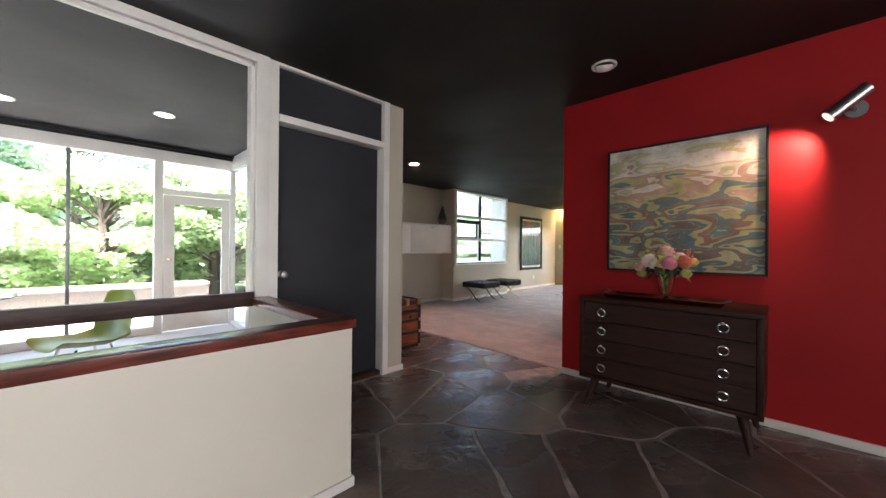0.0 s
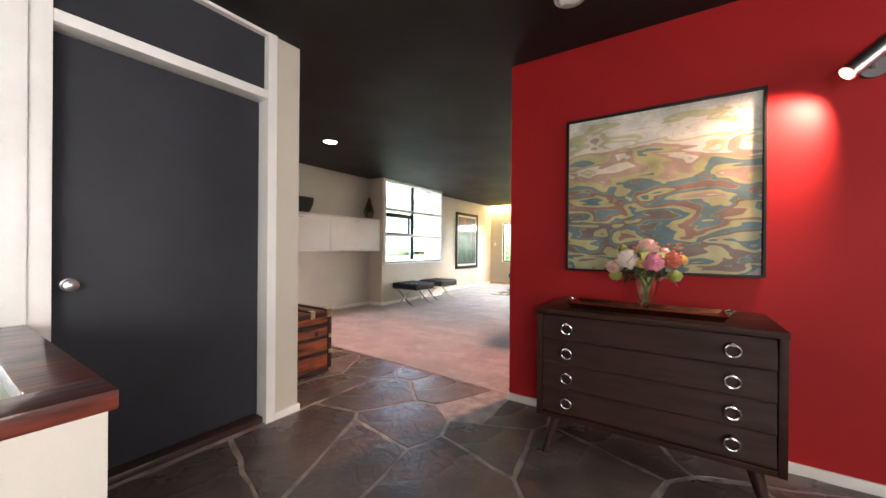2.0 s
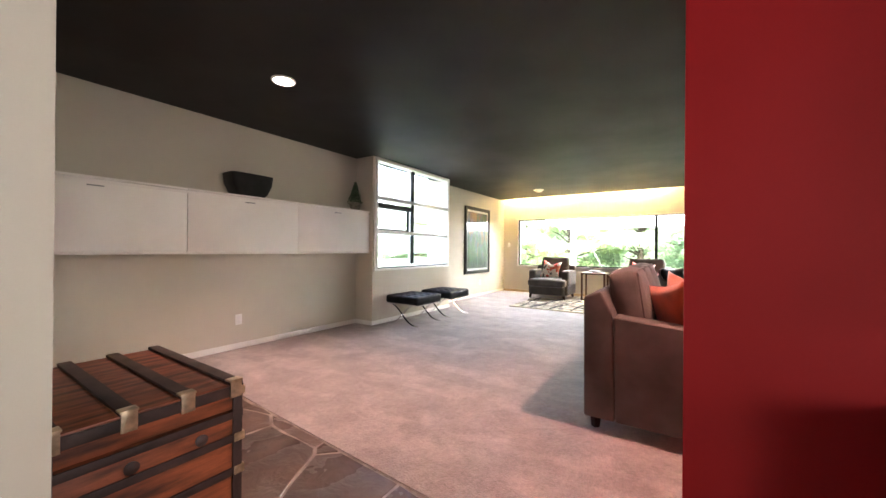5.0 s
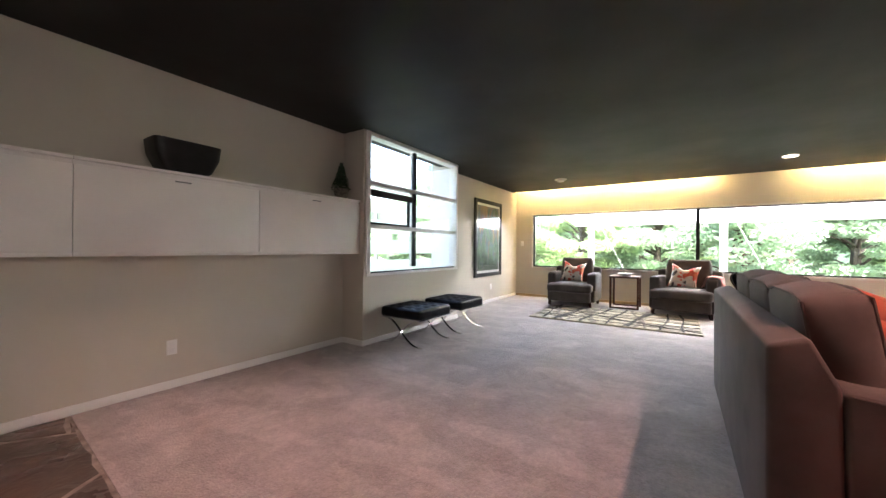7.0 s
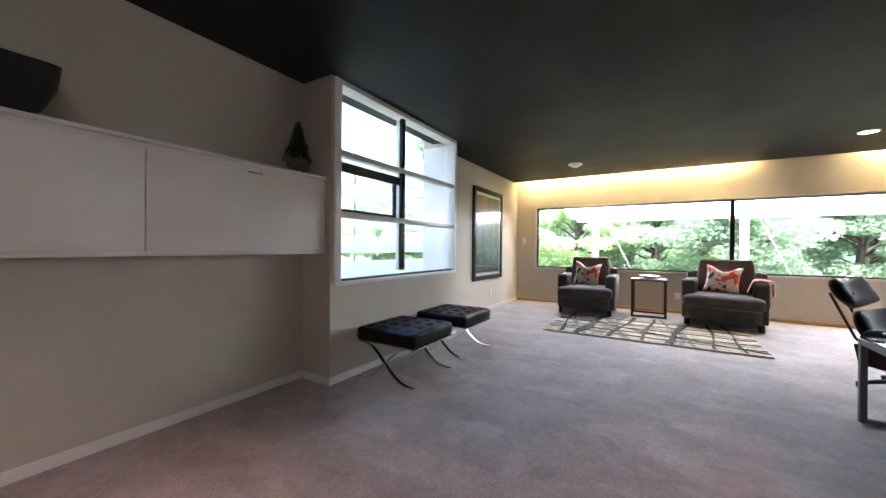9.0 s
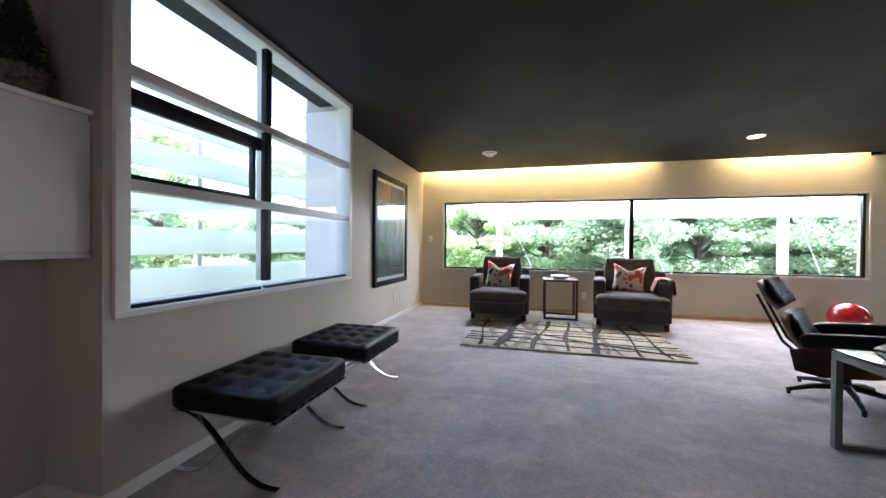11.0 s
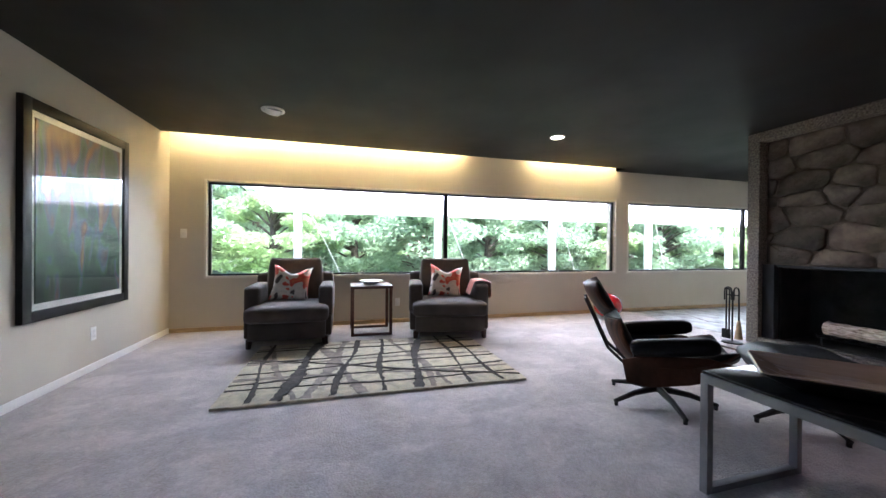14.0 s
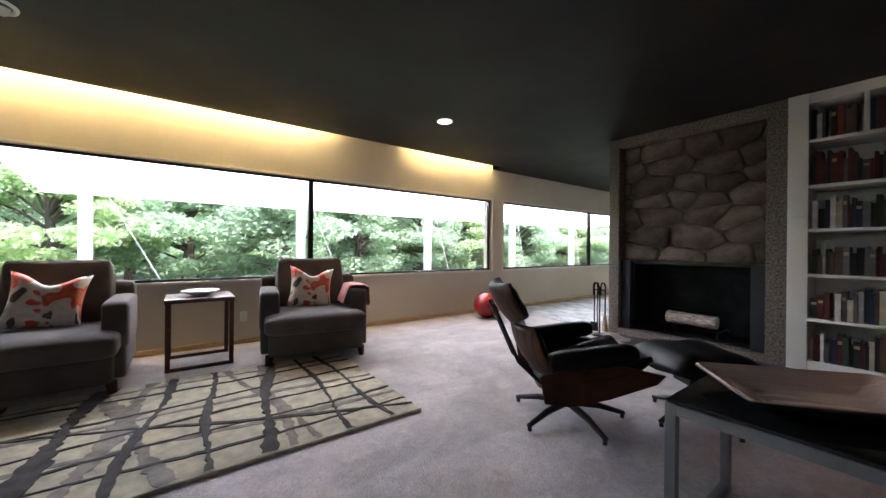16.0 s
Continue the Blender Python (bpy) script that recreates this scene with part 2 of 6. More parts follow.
M_STONEBED = mat("brown_stone_mortar", (0.105, 0.082, 0.066), 0.9, vary=0.25, scale=8, fine=60, bump=0.7, depth=0.008)
M_BIRCH = mat("birch_bark", (0.55, 0.47, 0.40), 0.8, vary=0.2, scale=12, fine=50, bump=0.5, stretch=(1, 5, 5), second=(0.14, 0.09, 0.06))
M_TRAYWOOD = mat("pale_wooden_tray", (0.60, 0.44, 0.34), 0.26, vary=0.06, scale=4, fine=50, bump=0.05, stretch=(1, 8, 8), coat=0.4)
M_COPPER = mat("copper_tray_metal", (0.55, 0.29, 0.20), 0.24, metal=1.0, vary=0.15, scale=8, fine=60, bump=0.05)
M_GLASS = glass("window_glass")
M_VASE = glass("clear_glass", (0.97, 0.99, 0.97), thin=False)
M_LAMP = glow("lamp_glow", (1.0, 0.78, 0.58), 5)
M_SCONCE = glow("sconce_lamp_glow", (1.0, 0.76, 0.52), 0.16)
M_TUBE = glow("cove_tube_glow", (1.0, 0.70, 0.28), 22)
M_LEAF = mat("tree_leaf", (0.15, 0.20, 0.125), 0.5, vary=0.3, scale=0.5, fine=9, bump=0, second=(0.08, 0.125, 0.075), rand=0.2)
M_LEAF2 = mat("yellow_green_leaf", (0.20, 0.26, 0.13), 0.55, vary=0.3, scale=0.7, fine=9, bump=0, second=(0.07, 0.15, 0.035), rand=0.2)
M_BARK = mat("tree_bark", (0.10, 0.075, 0.055), 0.9, vary=0.3, scale=6, fine=30, bump=0.6, depth=0.02, stretch=(4, 4, 1))
M_GRASS = mat("lawn", (0.075, 0.095, 0.05), 0.9, vary=0.3, scale=0.7, fine=40, bump=0.6, depth=0.03)
M_PLANT = mat("topiary_leaf", (0.03, 0.06, 0.022), 0.6, vary=0.3, scale=30, fine=120, bump=0)
M_TILE = mat("pale_floor_tile", (0.55, 0.53, 0.50), 0.3, vary=0.06, scale=2, fine=60, bump=0.05)
M_PAVER = mat("pale_slate_paver", (0.26, 0.27, 0.27), 0.45, vary=0.25, scale=4, fine=30, bump=0.3, depth=0.006, rand=0.3)
M_GREENSHELL = mat("lime_green_shell", (0.36, 0.44, 0.07), 0.35, vary=0.04, scale=4, fine=60, bump=0)
M_OAK = mat("pale_oak_strip", (0.50, 0.36, 0.20), 0.45, vary=0.15, scale=5, fine=60, bump=0.1, stretch=(6, 1, 6))


def canvas_material():
    m = mat("white_canvas", (0.8, 0.8, 0.78), 0.8, vary=0.03, scale=2, fine=200, bump=0.1)
    n, ln = m.node_tree.nodes, m.node_tree.links
    t = n.new("ShaderNodeBsdfTranslucent")
    t.inputs[0].default_value = (0.95, 0.95, 0.93, 1)
    mx = n.new("ShaderNodeMixShader")
    mx.inputs[0].default_value = 0.85
    ln.new(n["Principled BSDF"].outputs[0], mx.inputs[1])
    ln.new(t.outputs[0], mx.inputs[2])
    ln.new(mx.outputs[0], n["Material Output"].inputs[0])
    return m


M_CANVAS = canvas_material()


def thin_leaf(m, colour):
    """Leaves let part of the light through."""
    n, ln = m.node_tree.nodes, m.node_tree.links
    t, mx = n.new("ShaderNodeBsdfTranslucent"), n.new("ShaderNodeMixShader")
    t.inputs[0].default_value = (*colour, 1)
    mx.inputs[0].default_value = 0.6
    ln.new(n["Principled BSDF"].outputs[0], mx.inputs[1])
    ln.new(t.outputs[0], mx.inputs[2])
    ln.new(mx.outputs[0], n["Material Output"].inputs[0])


thin_leaf(M_LEAF, (0.48, 0.60, 0.40))
thin_leaf(M_LEAF2, (0.58, 0.68, 0.40))


def swirl_material(name, stops, scale, stretch, warp=1.6):
    """Flowing bands of paint: warped noise through a stepped colour ramp."""
    m = bpy.data.materials.new(name)
    m.use_nodes = True
    n, ln = m.node_tree.nodes, m.node_tree.links
    p = n["Principled BSDF"]
    p.inputs["Roughness"].default_value = 0.45
    tc, mp = n.new("ShaderNodeTexCoord"), n.new("ShaderNodeMapping")
    mp.inputs["Scale"].default_value = stretch
    ln.new(tc.outputs["Object"], mp.inputs[0])
    ns = n.new("ShaderNodeTexNoise")
    ns.inputs["Scale"].default_value, ns.inputs["Detail"].default_value, ns.inputs["Distortion"].default_value = scale, 1.2, warp
    ln.new(mp.outputs[0], ns.inputs[0])
    sep = n.new("ShaderNodeSeparateXYZ")
    ln.new(tc.outputs["Object"], sep.inputs[0])
    up = n.new("ShaderNodeMath")
    up.operation = "MULTIPLY_ADD"
    up.inputs[1].default_value, up.inputs[2].default_value = 0.17, 0.012
    ln.new(sep.outputs[2], up.inputs[0])
    add = n.new("ShaderNodeMath")
    ln.new(ns.outputs[0], add.inputs[0])
    ln.new(up.outputs[0], add.inputs[1])
    cr = n.new("ShaderNodeValToRGB")
    el = cr.color_ramp.elements
    while len(el) > 1:
        el.remove(el[0])
    for i, (pos, col) in enumerate(stops):
        e = el[0] if i == 0 else el.new(pos)
        e.position, e.color = pos, (*col, 1)
    ln.new(add.outputs[0], cr.inputs[0])
    fine = n.new("ShaderNodeTexNoise")
    fine.inputs["Scale"].default_value, fine.inputs["Detail"].default_value = 22, 6
    ln.new(tc.outputs["Object"], fine.inputs[0])
    hsv, mr = n.new("ShaderNodeHueSaturation"), n.new("ShaderNodeMapRange")
    mr.inputs["To Min"].default_value, mr.inputs["To Max"].default_value = 0.6, 1.4
    ln.new(fine.outputs[0], mr.inputs[0])
    ln.new(mr.outputs[0], hsv.inputs["Value"])
    ln.new(cr.outputs[0], hsv.inputs["Color"])
    ln.new(hsv.outputs[0], p.inputs["Base Color"])
    bp = n.new("ShaderNodeBump")
    bp.inputs["Strength"].default_value, bp.inputs["Distance"].default_value = 0.3, 0.002
    ln.new(fine.outputs[0], bp.inputs["Height"])
    ln.new(bp.outputs[0], p.inputs["Normal"])
    return m




def flowing_bands(name):
    """Nested flowing islands of paint with fine golden outlines, pale above and deep below."""
    m = bpy.data.materials.new(name)
    m.use_nodes = True
    n, ln = m.node_tree.nodes, m.node_tree.links
    p = n["Principled BSDF"]
    p.inputs["Roughness"].default_value = 0.42
    tc, mp = n.new("ShaderNodeTexCoord"), n.new("ShaderNodeMapping")
    mp.inputs["Scale"].default_value, mp.inputs["Location"].default_value = (1.0, 0.0, 2.9), (2.3, 0, 0.7)
    ln.new(tc.outputs["Object"], mp.inputs[0])
    flow = n.new("ShaderNodeTexNoise")
    flow.inputs["Scale"].default_value, flow.inputs["Detail"].default_value, flow.inputs["Distortion"].default_value = 3.3, 2.0, 0.55
    ln.new(mp.outputs[0], flow.inputs[0])
    sep = n.new("ShaderNodeSeparateXYZ")
    ln.new(tc.outputs["Object"], sep.inputs[0])

    def madd(a, k, b):
        q = n.new("ShaderNodeMath")
        q.operation = "MULTIPLY_ADD"
        ln.new(a, q.inputs[0])
        q.inputs[1].default_value = k
        if isinstance(b, float):
            q.inputs[2].default_value = b
        else:
            ln.new(b, q.inputs[2])
        return q.outputs[0]

    v = madd(flow.outputs[0], 0.80, madd(sep.outputs[2], 0.78, 0.19))
    cols = [(0.32, 0.34, 0.29), (0.11, 0.18, 0.19), (0.24, 0.23, 0.22), (0.08, 0.15, 0.17), (0.34, 0.34, 0.19), (0.15, 0.12, 0.11), (0.09, 0.17, 0.19), (0.38, 0.36, 0.17), (0.23, 0.14, 0.11), (0.13, 0.20, 0.21), (0.41, 0.38, 0.19), (0.38, 0.27, 0.21), (0.60, 0.56, 0.50), (0.47, 0.45, 0.27), (0.62, 0.59, 0.54), (0.65, 0.62, 0.57)]
    cr = n.new("ShaderNodeValToRGB")
    cr.color_ramp.interpolation = "CONSTANT"
    el = cr.color_ramp.elements
    for i, col in enumerate(cols):
        e = el[i] if i < 2 else el.new(i / 16)
        e.position, e.color = i / 16, (*col, 1)
    ln.new(v, cr.inputs[0])
    near = n.new("ShaderNodeMath")
    near.operation = "PINGPONG"
    near.inputs[1].default_value = 1 / 32
    ln.new(v, near.inputs[0])
    rim = n.new("ShaderNodeMapRange")
    rim.inputs["From Min"].default_value, rim.inputs["From Max"].default_value = 0.0, 0.005
    rim.inputs["To Min"].default_value, rim.inputs["To Max"].default_value = 0.7, 0.0
    ln.new(near.outputs[0], rim.inputs[0])
    mc = n.new("ShaderNodeMix")
    mc.data_type = "RGBA"
    mc.inputs["B"].default_value = (0.46, 0.40, 0.15, 1)
    ln.new(rim.outputs[0], mc.inputs["Factor"])
    ln.new(cr.outputs[0], mc.inputs["A"])
    fine = n.new("ShaderNodeTexNoise")
    fine.inputs["Scale"].default_value, fine.inputs["Detail"].default_value = 9, 9
    ln.new(tc.outputs["Object"], fine.inputs[0])
    hsv, mr = n.new("ShaderNodeHueSaturation"), n.new("ShaderNodeMapRange")
    mr.inputs["To Min"].default_value, mr.inputs["To Max"].default_value = 0.3, 1.7
    ln.new(fine.outputs[0], mr.inputs[0])
    ln.new(mr.outputs[0], hsv.inputs["Value"])
    ln.new(mc.outputs["Result"], hsv.inputs["Color"])
    ln.new(hsv.outputs[0], p.inputs["Base Color"])
    bp = n.new("ShaderNodeBump")
    bp.inputs["Strength"].default_value, bp.inputs["Distance"].default_value = 0.35, 0.002
    ln.new(fine.outputs[0], bp.inputs["Height"])
    ln.new(bp.outputs[0], p.inputs["Normal"])
    return m


M_PAINTING = flowing_bands("abstract_painting")
M_FLORAL = swirl_material("floral_cushion_cloth", [(0.0, (0.05, 0.035, 0.03)), (0.36, (0.06, 0.04, 0.035)), (0.38, (0.62, 0.54, 0.45)), (0.52, (0.66, 0.58, 0.48)), (0.535, (0.60, 0.10, 0.05)), (0.60, (0.55, 0.055, 0.035)), (0.7, (0.62, 0.16, 0.06))], 8.5, (1, 1, 1), 0.4)

# ---- building helpers ----


def bx(bm, x0, x1, y0, y1, z0, z1, bevel=0.0, m=None):
    """A box, its edges eased by bevel, put through the matrix m."""
    vs = bmesh.ops.create_cube(bm, size=1)["verts"]
    for v in vs:
        v.co = Vector((x0 + (v.co.x + 0.5) * (x1 - x0), y0 + (v.co.y + 0.5) * (y1 - y0), z0 + (v.co.z + 0.5) * (z1 - z0)))
    if m is not None:
        bmesh.ops.transform(bm, matrix=m, verts=vs)
    if bevel:
        es = list({e for v in vs for e in v.link_edges})
        bmesh.ops.bevel(bm, geom=es, offset=bevel, segments=2, affect="EDGES", profile=0.6)


def box(*a, bevel=0.0, m=None):
    bm = bmesh.new()
    bx(bm, *a, bevel=bevel, m=m)
    return bm


def boxes(rows, bevel=0.0):
    bm = bmesh.new()
    for r in rows:
        bx(bm, *r, bevel=bevel)
    return bm


def rbox(bm, x0, x1, y0, y1, z0, z1, r, n=8, puff=0.0, dents=(), side=0.0, m=None):
    """A soft rounded block: corner radius r, top and bottom swelling by puff, faces swelling by side."""
    h = Vector(((x1 - x0) / 2, (y1 - y0) / 2, (z1 - z0) / 2))
    c = Vector(((x1 + x0) / 2, (y1 + y0) / 2, (z1 + z0) / 2))
    seen = {}

    def vert(a, b, g):
        key = (a, b, g)
        if key not in seen:
            u = Vector((2 * a / n - 1, 2 * b / n - 1, 2 * g / n - 1))
            p = Vector((u.x * h.x, u.y * h.y, u.z * h.z))
            q = Vector([max(-(h[i] - r), min(h[i] - r, p[i])) for i in range(3)])
            d = p - q
            p = q + d.normalized() * r if d.length > 1e-9 else p
            w = Vector((1 - u.x ** 2, 1 - u.y ** 2, 1 - u.z ** 2))
            p.z += puff * u.z * w.x * w.y
            p.x += side * u.x * w.y * w.z
            p.y += side * u.y * w.x * w.z
            if u.z > 0.5:
                for dx, dy, dep, wid in dents:
                    p.z -= dep * math.exp(-((p.x - dx) ** 2 + (p.y - dy) ** 2) / wid ** 2)
            p += c
            seen[key] = bm.verts.new(m @ p if m is not None else p)
        return seen[key]

    for i in range(n):
        for j in range(n):
            for a in (0, n):
                f1 = [vert(a, i, j), vert(a, i + 1, j), vert(a, i + 1, j + 1), vert(a, i, j + 1)]
                f2 = [vert(i, a, j), vert(i, a, j + 1), vert(i + 1, a, j + 1), vert(i + 1, a, j)]
                f3 = [vert(i, j, a), vert(i + 1, j, a), vert(i + 1, j + 1, a), vert(i, j + 1, a)]
                for f in (f1, f2, f3):
                    bm.faces.new(f if a else f[::-1])


def soft(*a, **k):
    bm = bmesh.new()
    rbox(bm, *a, **k)
    return bm


def sweep(bm, pts, r, seg=10, flat=None, cap=True):
    """A rod along pts; flat=(width, thickness) makes it a flat bar with its width across x."""
    pts = [Vector(p) for p in pts]
    rings = []
    for i, p in enumerate(pts):
        t = (pts[min(i + 1, len(pts) - 1)] - pts[max(i - 1, 0)]).normalized()
        a = Vector((1, 0, 0)) if abs(t.x) < 0.9 else Vector((0, 0, 1))
        u = (a - t * a.dot(t)).normalized()
        w = t.cross(u)
        rr = r[i] if isinstance(r, (list, tuple)) else r
        ring = []
        if flat:
            for su, sw in ((1, 1), (-1, 1), (-1, -1), (1, -1)):
                ring.append(bm.verts.new(p + u * su * flat[0] / 2 + w * sw * flat[1] / 2))
        else:
            for k in range(seg):
                an = 2 * math.pi * k / seg
                ring.append(bm.verts.new(p + u * math.cos(an) * rr + w * math.sin(an) * rr))
        rings.append(ring)
    for a, b in zip(rings, rings[1:]):
        for k in range(len(a)):
            bm.faces.new((a[k], a[(k + 1) % len(a)], b[(k + 1) % len(a)], b[k]))
    if cap:
        bm.faces.new(rings[0][::-1])
        bm.faces.new(rings[-1])


def rod(pts, r, seg=10, flat=None):
    bm = bmesh.new()
    sweep(bm, pts, r, seg, flat)
    return bm


def lathe(profile, seg=28, centre=(0, 0, 0)):
    bm = bmesh.new()
    rings = []
    for rad, z in profile:
        rings.append([bm.verts.new((centre[0] + rad * math.cos(2 * math.pi * k / seg), centre[1] + rad * math.sin(2 * math.pi * k / seg), centre[2] + z)) for k in range(seg)])
    for a, b in zip(rings, rings[1:]):
        for k in range(seg):
            bm.faces.new((a[k], a[(k + 1) % seg], b[(k + 1) % seg], b[k]))
    bm.faces.new(rings[0][::-1])
    bm.faces.new(rings[-1])
    return bm


def torus(bm, m, R, r, seg=28, ring=8):
    vs = [[bm.verts.new(m @ Vector(((R + r * math.cos(b)) * math.cos(a), (R + r * math.cos(b)) * math.sin(a), r * math.sin(b)))) for b in [2 * math.pi * j / ring for j in range(ring)]] for a in [2 * math.pi * i / seg for i in range(seg)]]
    for i in range(seg):
        for j in range(ring):
            bm.faces.new((vs[i][j], vs[(i + 1) % seg][j], vs[(i + 1) % seg][(j + 1) % ring], vs[i][(j + 1) % ring]))


def mesh_of(name, bm, material, smooth=False):
    bmesh.ops.recalc_face_normals(bm, faces=bm.faces)
    me = bpy.data.meshes.new(name)
    bm.to_mesh(me)
    bm.free()
    me.materials.append(material)
    if smooth:
        me.shade_smooth()
        if smooth == "auto":
            me.set_sharp_from_angle(angle=radians(40))
    return me


def part(name, bm, material, parent, label="", smooth="auto"):
    ob = new(name, mesh_of(name, bm, material, smooth))
    ob.parent = parent
    return tagged(ob, label)


def thing(name, place, label, category, group="", rz=0.0, kind=""):
    ob = new(name)
    ob.empty_display_size = 0.1
    ob.matrix_basis = pose(*place, 0, 0, rz)
    return tagged(ob, label, category, group, kind)


def solid(name, bm, material, label, category, kind="", group="", smooth="auto"):
    return tagged(new(name, mesh_of(name, bm, material, smooth)), label, category, group, kind)


def structure(name, bm, material, label, category, smooth="auto"):
    return solid(name, bm, material, label, category, "structure", smooth=smooth)


# ---- large structure ----
H = 2.49
NORTH, EAST, BAY = 5.60, 11.08, 5.26
structure("ground", box(-400, 400, -400, 400, -0.5, -0.3), M_GRASS, "green lawn round the house", "ground")
floor = structure("floor_entry", box(-4.2, 3.45, -3.2, 5.6, -0.27, 0.0012), M_MORTAR, "dark irregular flagstone floor with pale mortar joints", "floor")
structure("floor_dining", box(-4.2, 1.94, 5.6, 6.15, -0.29, -0.002), M_TILE, "pale tiled dining floor strip by the glass", "floor")
structure("floor_stair_landing", box(-4.0, 1.9, 2.75, 5.6, -0.005, 0.006), M_TILE, "pale tiled floor of the dining corner", "floor")


def carpet():
    bm = bmesh.new()
    loop = [(3.14, 1.50), (3.37, 5.6), (11.08, 5.6), (11.08, -1.42), (8.97, -1.25), (3.14, -1.25)]
    top = [bm.verts.new((x, y, 0.008)) for x, y in loop]
    low = [bm.verts.new((x, y, -0.28)) for x, y in loop]
    bm.faces.new(top)
    bm.faces.new(low[::-1])
    for i in range(len(loop)):
        bm.faces.new((top[i], low[i], low[(i + 1) % 6], top[(i + 1) % 6]))
    return bm


structure("floor_carpet", carpet(), M_CARPET, "grey beige cut-pile wall-to-wall carpet", "carpet")
garden_floor = structure("floor_garden_room", box(8.97, 11.08, -9.0, -1.25, -0.29, 0.0012), M_MORTAR, "pale slate paving in the adjoining room", "floor")
structure("ceiling", boxes([(-4.2, 10.86, -9.0, 5.6, H, H + 0.16), (-4.2, 1.9, 5.6, 6.1, H, H + 0.16), (10.86, 11.08, -9.0, -1.16, H, H + 0.16), (10.80, 10.86, -1.16, 5.6, H + 0.16, H + 0.42), (11.0, 11.12, -1.16, 5.6, H + 0.38, H + 0.42), (10.8, 11.3, -1.16, 5.6, H + 0.42, H + 0.45), (10.8, 11.3, -1.22, -1.16, H, H + 0.45)]), M_CEIL, "flat charcoal painted ceiling", "ceiling")
structure("roof", boxes([(-4.6, 11.4, -9.4, 6.3, H + 0.5, H + 0.62)]), M_CEIL, "flat roof slab of the house", "roof")

# walls
structure("wall_red", box(3.07, 3.14, -3.2, 1.51, -0.2, H), M_RED, "deep red painted entry wall", "wall")
structure("baseboard_red_wall", boxes([(3.056, 3.072, -3.2, 1.51, 0, 0.055), (3.056, 3.145, 1.508, 1.522, 0, 0.055)], 0.003), M_WHITE, "white painted baseboard under the red wall", "baseboard")
structure("wall_north", boxes([(1.94, 5.65, NORTH, NORTH + 0.15, -0.2, H), (7.70, EAST + 0.2, NORTH, NORTH + 0.15, -0.2, H + 0.4)]), M_WALL, "greige painted plaster wall", "wall")
structure("wall_window_bay", boxes([(5.65, 7.73, BAY, NORTH + 0.15, -0.2, 0.80), (5.65, 5.715, BAY, NORTH + 0.15, 0.80, H), (7.69, 7.73, BAY, NORTH + 0.15, 0.80, H)]), M_WALL, "greige wall bay that holds the six-pane window", "wall")
structure("wall_east", boxes([(EAST, EAST + 0.2, -9.0, NORTH, -0.2, 0.72), (EAST, EAST + 0.2, -9.0, NORTH, 1.945, H + 0.44), (EAST, EAST + 0.2, 5.18, NORTH, 0.72, 1.945), (EAST, EAST + 0.2, -1.44, -1.15, 0.72, 1.945), (EAST, EAST + 0.2, -9.0, -7.2, 0.72, 1.945)]), M_WALL, "greige wall with long ribbon windows", "wall")
structure("wall_south", box(3.14, 7.28, -1.72, -1.62, -0.2, H), M_WALL, "greige wall behind the bookshelves", "wall")
structure("wall_garden_room_end", box(8.9, 11.2, -9.1, -9.0, -0.2, H), M_WALL, "greige end wall", "wall")
structure("wall_garden_room_side", box(8.85, 8.965, -9.0, -2.0, -0.2, H), M_WALL, "greige side wall behind the chimney", "wall")
structure("wall_entry_south", box(-4.2, 3.14, -3.3, -3.2, -0.2, H), M_CREAM, "cream entry wall", "wall")
structure("wall_entry_west", box(-4.3, -4.2, -3.3, 6.15, -0.2, H), M_CREAM, "cream entry wall", "wall")
structure("wall_closet_side", box(1.94, 2.06, 2.78, NORTH, -0.2, H), M_WALL, "greige partition beside the dark door", "wall")
structure("wall_closet_back", box(1.53, 1.94, 5.12, 5.2, -0.2, H), M_WALL, "greige partition", "wall")
structure("wall_dining_side", box(1.53, 1.62, 2.80, 5.12, -0.2, H), M_CREAM, "cream dining corner wall", "wall")
structure("wall_door_end", box(1.89, 2.06, 2.645, 2.78, -0.2, H), M_WALL, "greige wall end beside the dark door", "wall")
structure("baseboard_living", boxes([(2.06, 5.65, NORTH - 0.014, NORTH, 0.008, 0.07), (5.636, 5.65, BAY, NORTH - 0.014, 0.008, 0.07), (5.636, 7.73, BAY - 0.014, BAY, 0.008, 0.07), (7.73, EAST - 0.02, NORTH - 0.014, NORTH, 0.008, 0.07)], 0.003), M_WHITE, "low white painted baseboard", "baseboard")
structure("baseboard_east", box(EAST - 0.03, EAST, -7.0, NORTH - 0.014, 0.0, 0.06, bevel=0.006), M_OAK, "pale oak baseboard strip", "baseboard")
structure("baseboard_door_end", boxes([(1.892, 2.072, 2.63, 2.645, 0, 0.05), (2.06, 2.072, 2.645, 3.0, 0, 0.05)], 0.003), M_WHITE, "white baseboard round the wall end", "baseboard")

